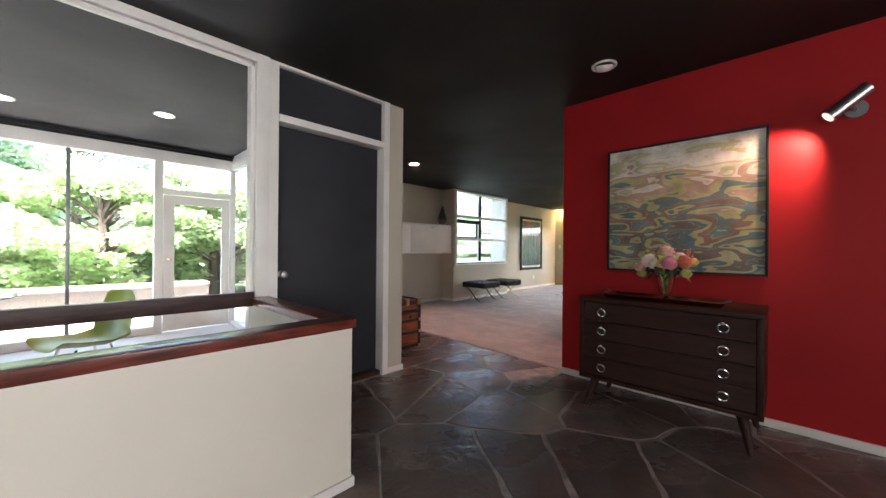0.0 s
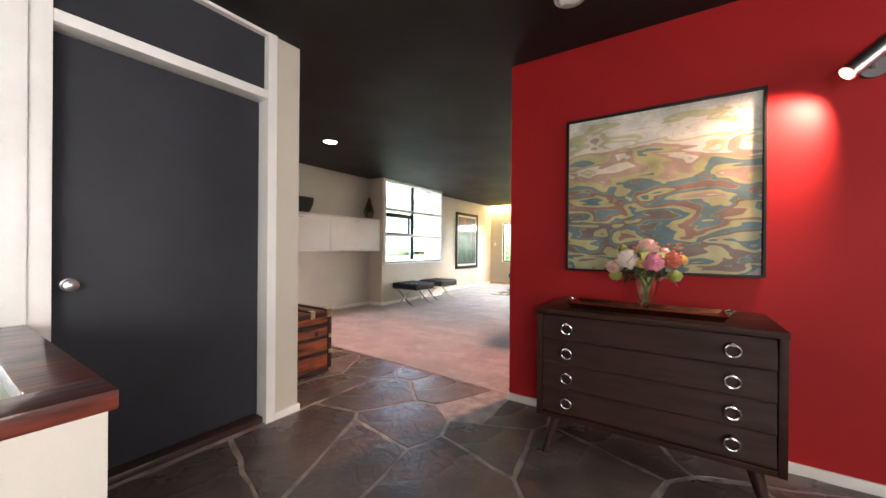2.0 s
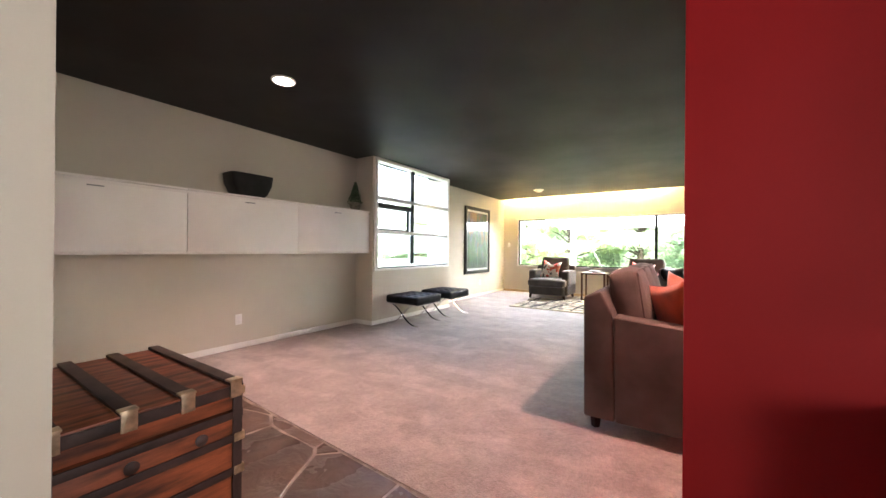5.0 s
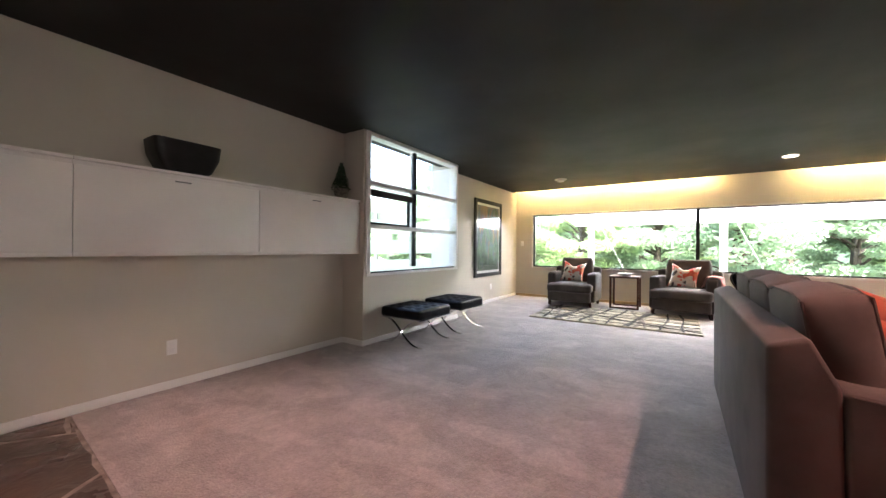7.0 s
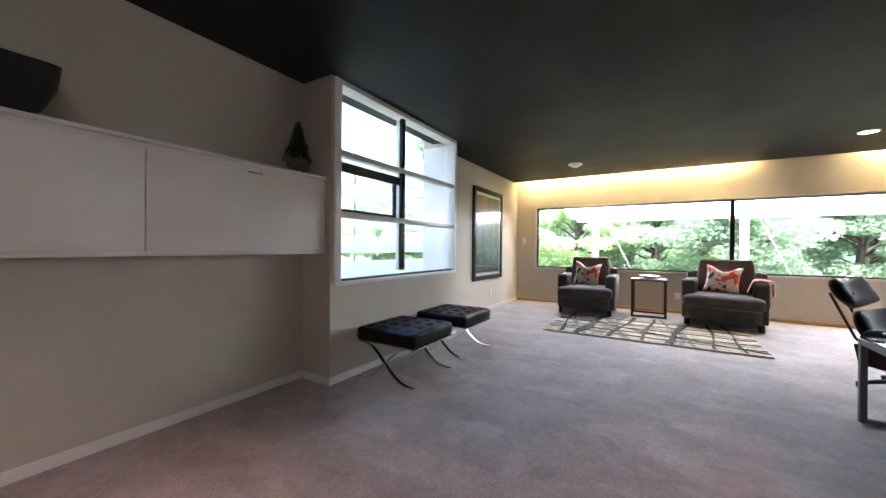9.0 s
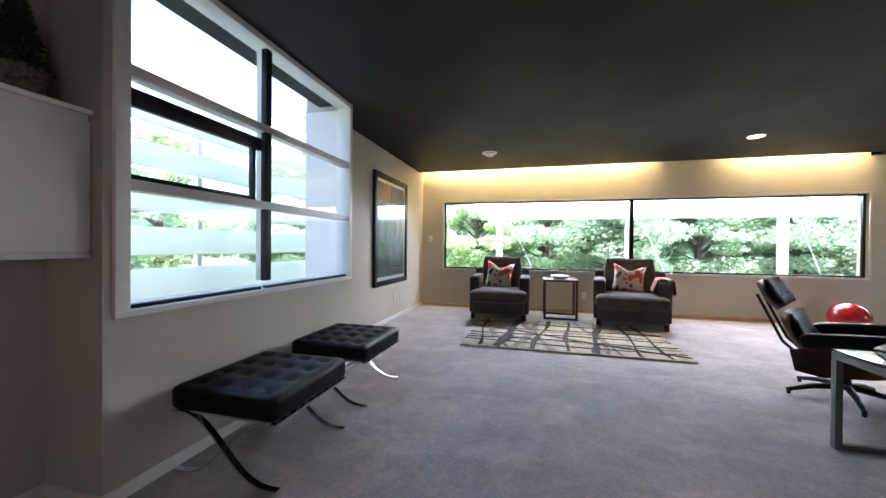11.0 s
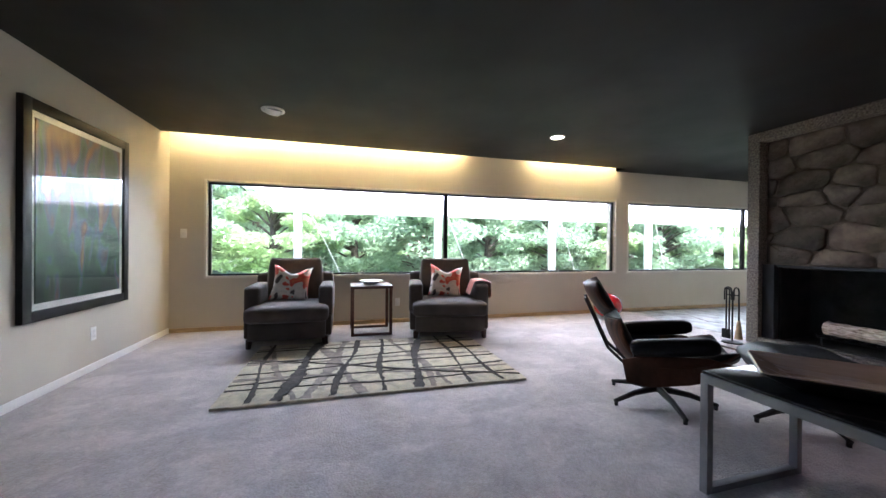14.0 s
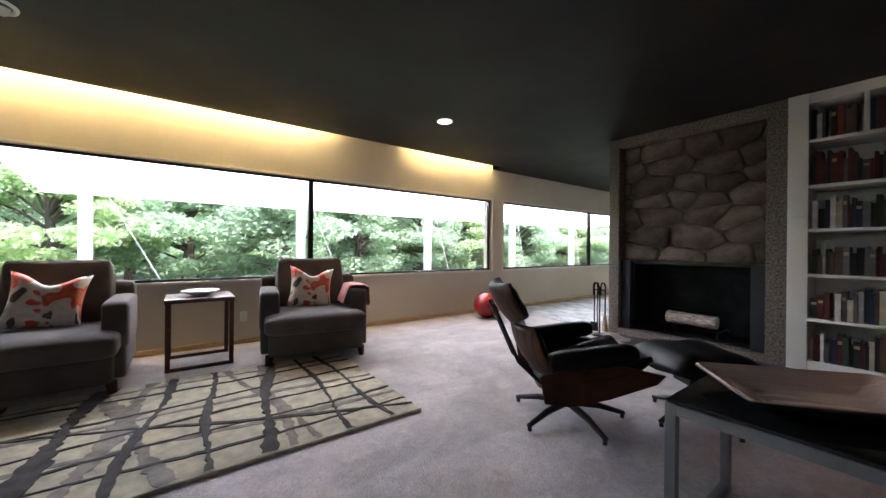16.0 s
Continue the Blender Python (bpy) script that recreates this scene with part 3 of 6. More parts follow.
# dark door with transom
door = tagged(thing("door_1", (0, 0, 0), "tall charcoal flush door with a white frame and dark transom", "door"), kind="structure")
part("door_leaf", box(0.905, 1.828, 2.735, 2.78, 0.045, 2.063, bevel=0.003), M_DARKDOOR, door)
part("transom_panel", box(0.905, 1.828, 2.675, 2.70, 2.12, H - 0.015), M_DARKDOOR, door)
part("door_frame", boxes([(1.83, 1.89, 2.63, 2.80, 0, H), (0.90, 1.83, 2.63, 2.80, 2.065, 2.118), (0.90, 1.83, 2.635, 2.77, H - 0.02, H)], 0.003), M_WHITE, door, "white painted timber frame")
part("threshold", box(0.90, 1.83, 2.665, 2.79, 0.0, 0.04, bevel=0.006), M_DARKRAIL, door, "dark wooden threshold")
knob = part("door_knob", lathe([(0.0, 0), (0.026, 0.001), (0.028, 0.006), (0.012, 0.010), (0.011, 0.03), (0.022, 0.038), (0.028, 0.05), (0.026, 0.062), (0.014, 0.068), (0.0, 0.069)], 24), M_STEEL, door, "satin steel knob")
knob.matrix_basis = pose(0.965, 2.735, 0.95, 90, 0, 0)
post = thing("post", (0, 0, 0), "cream painted timber post with stepped edges", "post", kind="structure")
part("post_core", box(0.745, 0.83, 2.62, 2.76, 0, H, bevel=0.004), M_WHITE, post)
part("door_stop", box(0.83, 0.90, 2.635, 2.77, 0, H, bevel=0.004), M_WHITE, post)
part("edge_strip", box(0.72, 0.745, 2.66, 2.74, 0, H, bevel=0.004), M_WHITE, post)
structure("trim_opening_head", boxes([(-4.2, 0.745, 2.62, 2.65, H - 0.06, H - 0.002), (-4.2, 0.745, 2.66, 2.69, H - 0.085, H - 0.002), (-4.2, 0.745, 2.70, 2.74, H - 0.06, H - 0.002)], 0.003), M_WHITE, "white triple track across the dining opening", "trim")

# half wall round the stairwell
structure("half_wall", boxes([(-4.2, 0.815, 1.50, 1.60, -0.2, 0.765), (0.715, 0.815, 1.60, 2.62, -0.2, 0.765)]), M_CREAM, "low cream plaster wall round the stairwell", "half wall")
structure("half_wall_cap", boxes([(-4.2, 0.83, 1.483, 1.612, 0.765, 0.81), (0.703, 0.83, 1.612, 2.62, 0.7655, 0.81)], 0.006), M_MAHOG, "glossy red mahogany cap on the low wall", "rail cap")
structure("baseboard_half_wall", boxes([(-4.2, 0.828, 1.487, 1.50, 0, 0.05), (0.815, 0.828, 1.50, 2.62, 0, 0.05)], 0.003), M_WHITE, "white baseboard", "baseboard")
structure("stair_rail", box(-4.2, 0.72, 2.56, 2.61, 0.755, 0.85, bevel=0.005), M_DARKRAIL, "dark wooden rail across the stairwell", "rail")

# ribbon windows on the east side


def window(name, x, y0, y1, z0, z1, mull, label):
    w = thing(name, (0, 0, 0), label, "window", kind="structure")
    part("window_frame", boxes([(x - 0.012, x + 0.03, y0, y1, z0 - 0.03, z0), (x - 0.012, x + 0.03, y0, y1, z1, z1 + 0.03), (x - 0.012, x + 0.03, y0 - 0.03, y0, z0 - 0.03, z1 + 0.03), (x - 0.012, x + 0.03, y1, y1 + 0.03, z0 - 0.03, z1 + 0.03)], 0.003), M_CREAM, w, "slim cream casing")
    part("sash", boxes([(x + 0.05, x + 0.09, y0, y1, z0, z0 + 0.025), (x + 0.05, x + 0.09, y0, y1, z1 - 0.025, z1), (x + 0.05, x + 0.09, y0, y0 + 0.035, z0, z1), (x + 0.05, x + 0.09, y1 - 0.03, y1, z0, z1)], 0.003), M_BLACK, w, "dark metal sash")
    for m in mull:
        part("mullion", box(x + 0.035, x + 0.095, m - 0.03, m + 0.03, z0, z1, bevel=0.004), M_BLACK, w, "dark metal mullion")
    edges = [y0] + sorted(mull) + [y1]
    for a, b in zip(edges, edges[1:]):
        p = part("pane", box(x + 0.068, x + 0.072, a + 0.01, b - 0.01, z0 + 0.01, z1 - 0.01), M_GLASS, w)
        p.visible_shadow = False
    return w


window("window_1", EAST, -1.15, 5.18, 0.72, 1.945, [1.955], "long ribbon window with two wide panes over the carpet")
window("window_2", EAST, -7.2, -1.44, 0.72, 1.945, [-4.3], "ribbon window of the adjoining slate-floored room")

# six-pane window in the bay
wb = thing("window_3", (0, 0, 0), "white six-pane window with a dark centre post and one tilting sash", "window", kind="structure")
X0, X1, Z0, Z1, XM = 5.715, 7.69, 0.86, H, 6.59
part("window_frame", boxes([(X0 - 0.03, X1 + 0.01, BAY - 0.02, BAY + 0.06, Z0 - 0.06, Z0 - 0.03), (X0 - 0.03, X0 + 0.03, BAY - 0.02, BAY + 0.12, Z0 - 0.03, H - 0.002), (X1 - 0.03, X1 + 0.012, BAY - 0.018, BAY + 0.12, Z0 - 0.03, H - 0.002), (X0, X1, BAY - 0.015, BAY + 0.12, H - 0.045, H - 0.002)], 0.003), M_WHITE, wb, "white painted frame")
rows_z = (1.387, 1.897)
for z in rows_z:
    part("transom_bar", box(X0, X1, BAY + 0.0, BAY + 0.075, z - 0.025, z + 0.025, bevel=0.003), M_WHITE, wb)
for a, b in zip((Z0,) + rows_z, rows_z + (H - 0.04,)):
    part("rear_post", box(XM - 0.016, XM + 0.016, BAY + 0.03, BAY + 0.075, a + 0.026, b - 0.026), M_WHITE, wb)
    part("centre_post", box(XM - 0.026, XM + 0.026, BAY - 0.012, BAY + 0.03, a + 0.026, b - 0.026, bevel=0.004), M_BLACK, wb, "dark stained centre post")
    for xa, xb in ((X0, XM), (XM, X1)):
        p = part("pane", box(xa + 0.02, xb - 0.02, BAY + 0.058, BAY + 0.062, a - 0.02, b - 0.02), M_GLASS, wb)
        p.visible_shadow = False
part("gasket", boxes([(X0 + 0.03, XM - 0.026, BAY + 0.02, BAY + 0.056, Z0 - 0.03, Z0 - 0.012), (XM + 0.026, X1 - 0.03, BAY + 0.02, BAY + 0.056, Z0 - 0.03, Z0 - 0.012)]), M_BLACK, wb, "black rubber gasket")
part("tilting_sash", boxes([(X0 + 0.03, XM - 0.03, BAY + 0.02, BAY + 0.054, rows_z[1] - 0.15, rows_z[1] - 0.07), (X0 + 0.03, XM - 0.08, BAY + 0.02, BAY + 0.054, rows_z[0] + 0.026, rows_z[0] + 0.05), (XM - 0.105, XM - 0.08, BAY + 0.02, BAY + 0.054, rows_z[0] + 0.05, rows_z[1] - 0.07)], 0.003), M_BLACK, wb, "black metal tilting sash")

part("outer_lining", box(7.680, 7.689, BAY + 0.125, NORTH + 0.145, 0.80, H - 0.05), M_WHITE, wb, "white outer reveal board")

# dining glass wall
wd = thing("window_4", (0, 0, 0), "floor-to-ceiling dining glass wall with white mullions", "window", kind="structure")
part("head_beam", box(-4.2, 1.6, 5.96, 6.08, 2.29, H, bevel=0.004), M_WHITE, wd)
part("curtain_track", boxes([(-4.2, 1.5, 5.88, 5.91, H - 0.035, H - 0.002), (-4.2, 1.5, 5.93, 5.955, H - 0.06, H - 0.002)]), M_BLACK, wd, "dark double curtain track")
part("sill_beam", boxes([(-4.2, 0.62, 5.96, 6.08, 0.0, 0.10)], 0.004), M_WHITE, wd)
part("slim_mullion", box(-0.20, -0.165, 5.98, 6.04, 0.1, 2.29, bevel=0.003), M_GREYMETAL, wd)
for x in (-1.05, -1.9, -2.8, -3.6):
    part("slim_mullion", box(x, x + 0.035, 5.98, 6.04, 0.1, 2.29, bevel=0.003), M_GREYMETAL, wd)
part("post", box(0.60, 0.69, 5.96, 6.08, 0.0, 2.29, bevel=0.004), M_WHITE, wd)
part("corner_post", box(1.49, 1.56, 5.98, 6.05, 0.0, 2.29, bevel=0.004), M_WHITE, wd)
part("door_transom", box(0.69, 1.49, 5.98, 6.06, 1.86, 1.93, bevel=0.004), M_WHITE, wd)
part("side_head", box(1.50, 1.56, 5.20, 5.98, 2.29, H, bevel=0.004), M_WHITE, wd)
part("side_sill", box(1.50, 1.56, 5.20, 5.98, 0.0, 0.06, bevel=0.004), M_WHITE, wd)
for a in ((-4.2, 0.6, 6.008, 6.012, 0.1, 2.29), (0.69, 1.49, 6.008, 6.012, 1.93, 2.29), (1.528, 1.532, 5.2, 5.98, 0.06, 2.29)):
    p = part("pane", box(*a), M_GLASS, wd)
    p.visible_shadow = False
dd = thing("door_2", (0, 0, 0), "white glazed garden door with a wide frame", "door", kind="structure")
part("door_leaf", boxes([(0.70, 0.82, 5.99, 6.03, 0.02, 1.85), (1.38, 1.48, 5.99, 6.03, 0.02, 1.85), (0.82, 1.38, 5.99, 6.03, 1.73, 1.85), (0.82, 1.38, 5.99, 6.03, 0.02, 0.30)], 0.003), M_WHITE, dd)
p = part("pane", box(0.82, 1.38, 6.008, 6.012, 0.30, 1.73), M_GLASS, dd)
p.visible_shadow = False
k = part("door_knob", lathe([(0, 0), (0.025, 0.002), (0.01, 0.012), (0.01, 0.03), (0.026, 0.04), (0.024, 0.06), (0, 0.066)], 20), M_BRASS, dd, "small brass knob")
k.matrix_basis = pose(0.76, 5.99, 0.98, 90, 0, 0)

# light cove over the ribbon window
cove = thing("cove_light", (0, 0, 0), "hidden warm tube lights in the ceiling cove", "cove light")
for y0, y1 in ((1.75, 5.5), (-1.1, 0.55)):
    part("tube", rod([(10.90, y0, H + 0.20), (10.90, y1, H + 0.20)], 0.016, 10), M_TUBE, cove, "warm glowing tube")
    part("holder", box(10.862, 10.89, y0, y1, H + 0.17, H + 0.23), M_PLASTIC, cove)

# ---- outdoors ----
canopy = thing("awning", (0, 0, 0), "white canvas awning on white posts outside the windows", "awning")


def sloped(x0, z0, x1, z1, y0, y1, t):
    bm = bmesh.new()
    pts = [(x0, z0), (x1, z1), (x1, z1 + t), (x0, z0 + t)]
    a = [bm.verts.new((x, y0, z)) for x, z in pts]
    b = [bm.verts.new((x, y1, z)) for x, z in pts]
    bm.faces.new(a)
    bm.faces.new(b[::-1])
    for i in range(4):
        bm.faces.new((a[i], b[i], b[(i + 1) % 4], a[(i + 1) % 4]))
    return bm


part("canvas", sloped(11.30, 2.15, 14.0, 1.90, -9.0, 4.9, 0.012), M_CANVAS, canopy)
part("front_beam", box(13.96, 14.05, -9.0, 4.9, 1.84, 1.93), M_WHITE, canopy)
for y in (4.42, 1.33, -1.75, -4.85, -7.9):
    part("post", box(13.93, 14.07, y - 0.075, y + 0.075, -0.3, 1.87, bevel=0.008), M_WHITE, canopy)
    part("guy_rope", rod([(14.0, y - 0.25, 1.85), (14.4, y - 1.25, -0.3)], 0.012, 6), M_WHITE, canopy, "pale guy rope")

screen = thing("louvre_screen", (0, 0, 0), "white slatted sun screen outside the bay window", "screen")
for z in (0.45, 0.80, 1.15, 1.50, 1.85, 2.20, 2.55):
    part("slat", box(5.0, 9.6, -0.13, 0.13, -0.008, 0.008, bevel=0.003, m=pose(0, 6.55, z, 62, 0, 0)), M_CANVAS, screen)
for x in (5.0, 7.3, 9.55):
    part("upright", box(x, x + 0.05, 6.66, 6.71, -0.3, 2.45, bevel=0.004), M_WHITE, screen)


def leaf_cloud(rng, centres, count, size, flat=0.75, level=1.0):
    """Small bent leaves scattered through a handful of clumps."""
    c = np.array([k[:3] for k in centres])
    rad = np.array([k[3] for k in centres])
    pick = rng.integers(0, len(c), count)
    d = rng.normal(size=(count, 3))
    d /= np.linalg.norm(d, axis=1)[:, None]
    pos = c[pick] + d * (rad[pick] * rng.uniform(0.55, 1.08, count))[:, None] * np.array([1, 1, flat])
    a = rng.normal(size=(count, 3))
    a[:, 2] *= level
    a /= np.linalg.norm(a, axis=1)[:, None]
    b = np.cross(a, rng.normal(size=(count, 3)))
    b /= np.linalg.norm(b, axis=1)[:, None]
    s = size * rng.uniform(0.6, 1.4, count)[:, None]
    verts = np.stack([pos - a * s, pos + b * s * 0.45, pos + a * s, pos - b * s * 0.45], 1).reshape(-1, 3)
    me = bpy.data.meshes.new("crown")
    me.from_pydata(verts.tolist(), [], np.arange(count * 4).reshape(-1, 4).tolist())
    return me


def tree(seed, height, spread, leaf, conifer=False):
    rng = np.random.default_rng(seed)
    t = thing("tree", (0, 0, 0), "leafy green garden tree" if not conifer else "tall dark pine tree", "tree", "trees beyond the garden")
    trunk = bmesh.new()
    sweep(trunk, [(0, 0, 0), (0.06, 0.03, height * 0.3), (-0.05, 0.05, height * 0.6), (0.05, 0, height * 0.92)], [0.2, 0.15, 0.1, 0.03], 8)
    clumps = []
    for i in range(40):
        f = rng.uniform(0.10, 0.98)
        an = rng.uniform(0, 2 * math.pi)
        w = spread * ((1 - f) * 1.0 + 0.12 if conifer else math.sin(math.pi * min(1, f * 0.9 + 0.12)) ** 0.6) * rng.uniform(0.45, 1)
        tip = Vector((math.cos(an) * w, math.sin(an) * w, height * f + (0.0 if conifer else 0.3)))
        base = Vector((0, 0, height * f * 0.82))
        sweep(trunk, [base, (base + tip) / 2 + Vector((0, 0, 0.1)), tip], [0.05, 0.03, 0.012], 5)
        clumps.append((*tip, spread * rng.uniform(0.22, 0.42)))
    part("trunk", trunk, M_BARK, t)
    me = leaf_cloud(rng, clumps, 20000, 0.075, 0.42, 0.45)
    me.materials.append(leaf)
    crown = new("crown", me)
    crown.parent = t
    return t


kinds = [tree(1, 6.5, 2.6, M_LEAF), tree(2, 5.2, 2.4, M_LEAF2), tree(3, 10.5, 2.4, M_LEAF, True), tree(4, 3.0, 2.0, M_LEAF2), tree(5, 3.4, 2.2, M_LEAF)]
rng = random.Random(11)
spots = []
for i in range(17):
    spots.append((23 + rng.uniform(0, 4), -27 + i * 2.9 + rng.uniform(-0.8, 0.8), rng.choice((0, 1, 0, 2))))
for i in range(15):
    spots.append((19.5 + rng.uniform(-0.5, 2), -22 + i * 2.8 + rng.uniform(-0.8, 0.8), rng.choice((3, 4, 4))))
for i in range(13):
    spots.append((29 + rng.uniform(0, 5), -32 + i * 4 + rng.uniform(-1, 1), 2))
for i in range(11):
    spots.append((-14 + i * 2.9 + rng.uniform(-0.8, 0.8), 16 + rng.uniform(0, 4), rng.choice((0, 1, 2, 1))))
for i in range(9):
    spots.append((-9 + i * 2.3 + rng.uniform(-0.6, 0.6), 12.0 + rng.uniform(-0.5, 1.5), rng.choice((3, 4, 3))))
used = set()
for x, y, kd in spots:
    m = pose(x, y, -0.3, 0, 0, rng.uniform(0, 360))
    if kd not in used:
        used.add(kd)
        kinds[kd].matrix_basis = m
    else:
        copy_thing(kinds[kd], m @ Matrix.Diagonal((1, 1, 1, 1)))
structure("backdrop_woods", boxes([(60, 60.5, -70, 60, -0.4, 9), (-60, 60, 50, 50.5, -0.4, 9)]), M_LEAF, "dark line of distant woods", "woods")
structure("terrace_paving", box(-6, 5.0, 6.15, 9.0, -0.3, -0.06, bevel=0.01), M_TILE, "pale stone terrace outside the dining glass", "terrace")
structure("terrace_wall", boxes([(-6, 1.9, 9.0, 9.35, -0.3, 0.35), (-6, 1.9, 8.9, 9.4, 0.35, 0.42)], 0.02), M_CONCRETE, "low pale stone garden wall", "garden wall")

# ---- things: entry ----


def dresser():
    d = thing("dresser", (0, 0, 0), "espresso-stained four-drawer dresser on splayed legs", "dresser")
    y0, y1, xf, xb, z0, z1 = 0.082, 1.118, 2.532, 3.04, 0.205, 0.80
    part("body", boxes([(xf, xb, y0, y0 + 0.03, z0, z1 - 0.028), (xf, xb, y1 - 0.03, y1, z0, z1 - 0.028), (xf, xb, y0 + 0.03, y1 - 0.03, z0, z0 + 0.028), (xb - 0.015, xb, y0 + 0.03, y1 - 0.03, z0 + 0.028, z1 - 0.028), (xf + 0.04, xf + 0.06, y0 + 0.03, y1 - 0.03, z0 + 0.028, z1 - 0.028)], 0.003), M_ESPRESSO, d)
    part("top", box(xf - 0.004, xb + 0.002, y0 - 0.003, y1 + 0.003, z1 - 0.028, z1, bevel=0.004), M_ESPRESSO, d)
    n, a, b = 4, z0 + 0.032, z1 - 0.032
    step = (b - a) / n
    for i in range(n):
        za = a + i * step
        bm = bmesh.new()
        prof = [(xf - 0.004, za + 0.004), (xf + 0.04, za + 0.004), (xf + 0.04, za + step - 0.005), (xf + 0.018, za + step - 0.005), (xf - 0.004, za + 0.014)]
        l = [bm.verts.new((x, y0 + 0.034, z)) for x, z in prof]
        r = [bm.verts.new((x, y1 - 0.034, z)) for x, z in prof]
        bm.faces.new(l)
        bm.faces.new(r[::-1])
        for k in range(5):
            bm.faces.new((l[k], r[k], r[(k + 1) % 5], l[(k + 1) % 5]))
        dr = part("drawer", bm, M_ESPRESSO, d, smooth=False)
        for y in (y0 + 0.178, y1 - 0.165):
            bm = bmesh.new()
            zc = za + step * 0.52
            torus(bm, pose(xf - 0.012, y, zc - 0.004, 0, 82, 0), 0.027, 0.0052)
            sweep(bm, [(xf + 0.016, y, zc + 0.024), (xf - 0.020, y, zc + 0.024)], 0.008, 10)
            part("ring_pull", bm, M_CHROME, dr, "polished chrome ring pull")
    for y, sy in ((y0 + 0.10, -1), (y1 - 0.10, 1)):
        for x, sx in ((xf + 0.07, -1), (xb - 0.07, 1)):
            part("leg", rod([(x, y, z0), (x + sx * (0.075 if sx < 0 else 0.03), y + sy * 0.05, 0.004)], [0.032, 0.016], 10), M_ESPRESSO, d)


dresser()


def serving_tray():
    t = thing("serving_tray", (2.735, 0.62, 0.80), "long copper serving tray with curled handles on the dresser", "tray")
    bm = bmesh.new()
    loops = []
    for hx, hy, z in ((0.118, 0.35, 0.03), (0.10, 0.33, 0.012)):
        loops.append([bm.verts.new((sx * hx, sy * hy, z)) for sx, sy in ((1, 1), (-1, 1), (-1, -1), (1, -1))])
    for hx, hy, z in ((0.124, 0.356, 0.03), (0.105, 0.335, 0.0)):
        loops.append([bm.verts.new((sx * hx, sy * hy, z)) for sx, sy in ((1, 1), (-1, 1), (-1, -1), (1, -1))])
    order = [loops[1], loops[0], loops[2], loops[3]]
    for a, b in zip(order, order[1:]):
        for k in range(4):
            bm.faces.new((a[k], a[(k + 1) % 4], b[(k + 1) % 4], b[k]))
    bm.faces.new(order[0])
    bm.faces.new(order[-1][::-1])
    part("dish", bm, M_COPPER, t, smooth=False)
    for s in (-1, 1):
        pts = [(0.05 * math.cos(a), s * (0.352 + 0.035 * math.sin(a)), 0.03 + 0.016 * math.sin(a)) for a in [math.pi * i / 10 for i in range(11)]]
        part("handle", rod(pts, 0.005, 8), M_CHROME, t, "curled silver handle")


serving_tray()


def petals(bm, centre, r, n, turns, rng):
    """A full bloom: overlapping cupped petals wrapped round a ball."""
    c = Vector(centre)
    count = n * turns
    for k in range(count):
        f = (k + 0.5) / count
        zc = 1 - 1.55 * f
        a = k * 2.39996
        d = Vector((math.cos(a) * math.sqrt(max(0, 1 - zc * zc)), math.sin(a) * math.sqrt(max(0, 1 - zc * zc)), zc)).normalized()
        side = d.cross(Vector((0, 0, 1)))
        side = side.normalized() if side.length > 0.1 else Vector((1, 0, 0))
        rise = side.cross(d).normalized()
        w, rad = r * (0.34 + 0.22 * f), r * (0.72 + 0.2 * rng.random())
        g = []
        for i in range(4):
            row = []
            v = i / 3
            for j in (-1, -0.4, 0.4, 1):
                q = d * (rad + r * (0.20 * v * v - 0.10 * j * j * (1 - v)) + r * 0.05 * math.sin(5 * j + k) * v)
                row.append(bm.verts.new(c + q + side * j * w * math.sin(0.7 + 1.7 * v) + rise * (v - 0.45) * w * 1.7))
            g.append(row)
        for i in range(3):
            for j in range(3):
                bm.faces.new((g[i][j], g[i][j + 1], g[i + 1][j + 1], g[i + 1][j]))


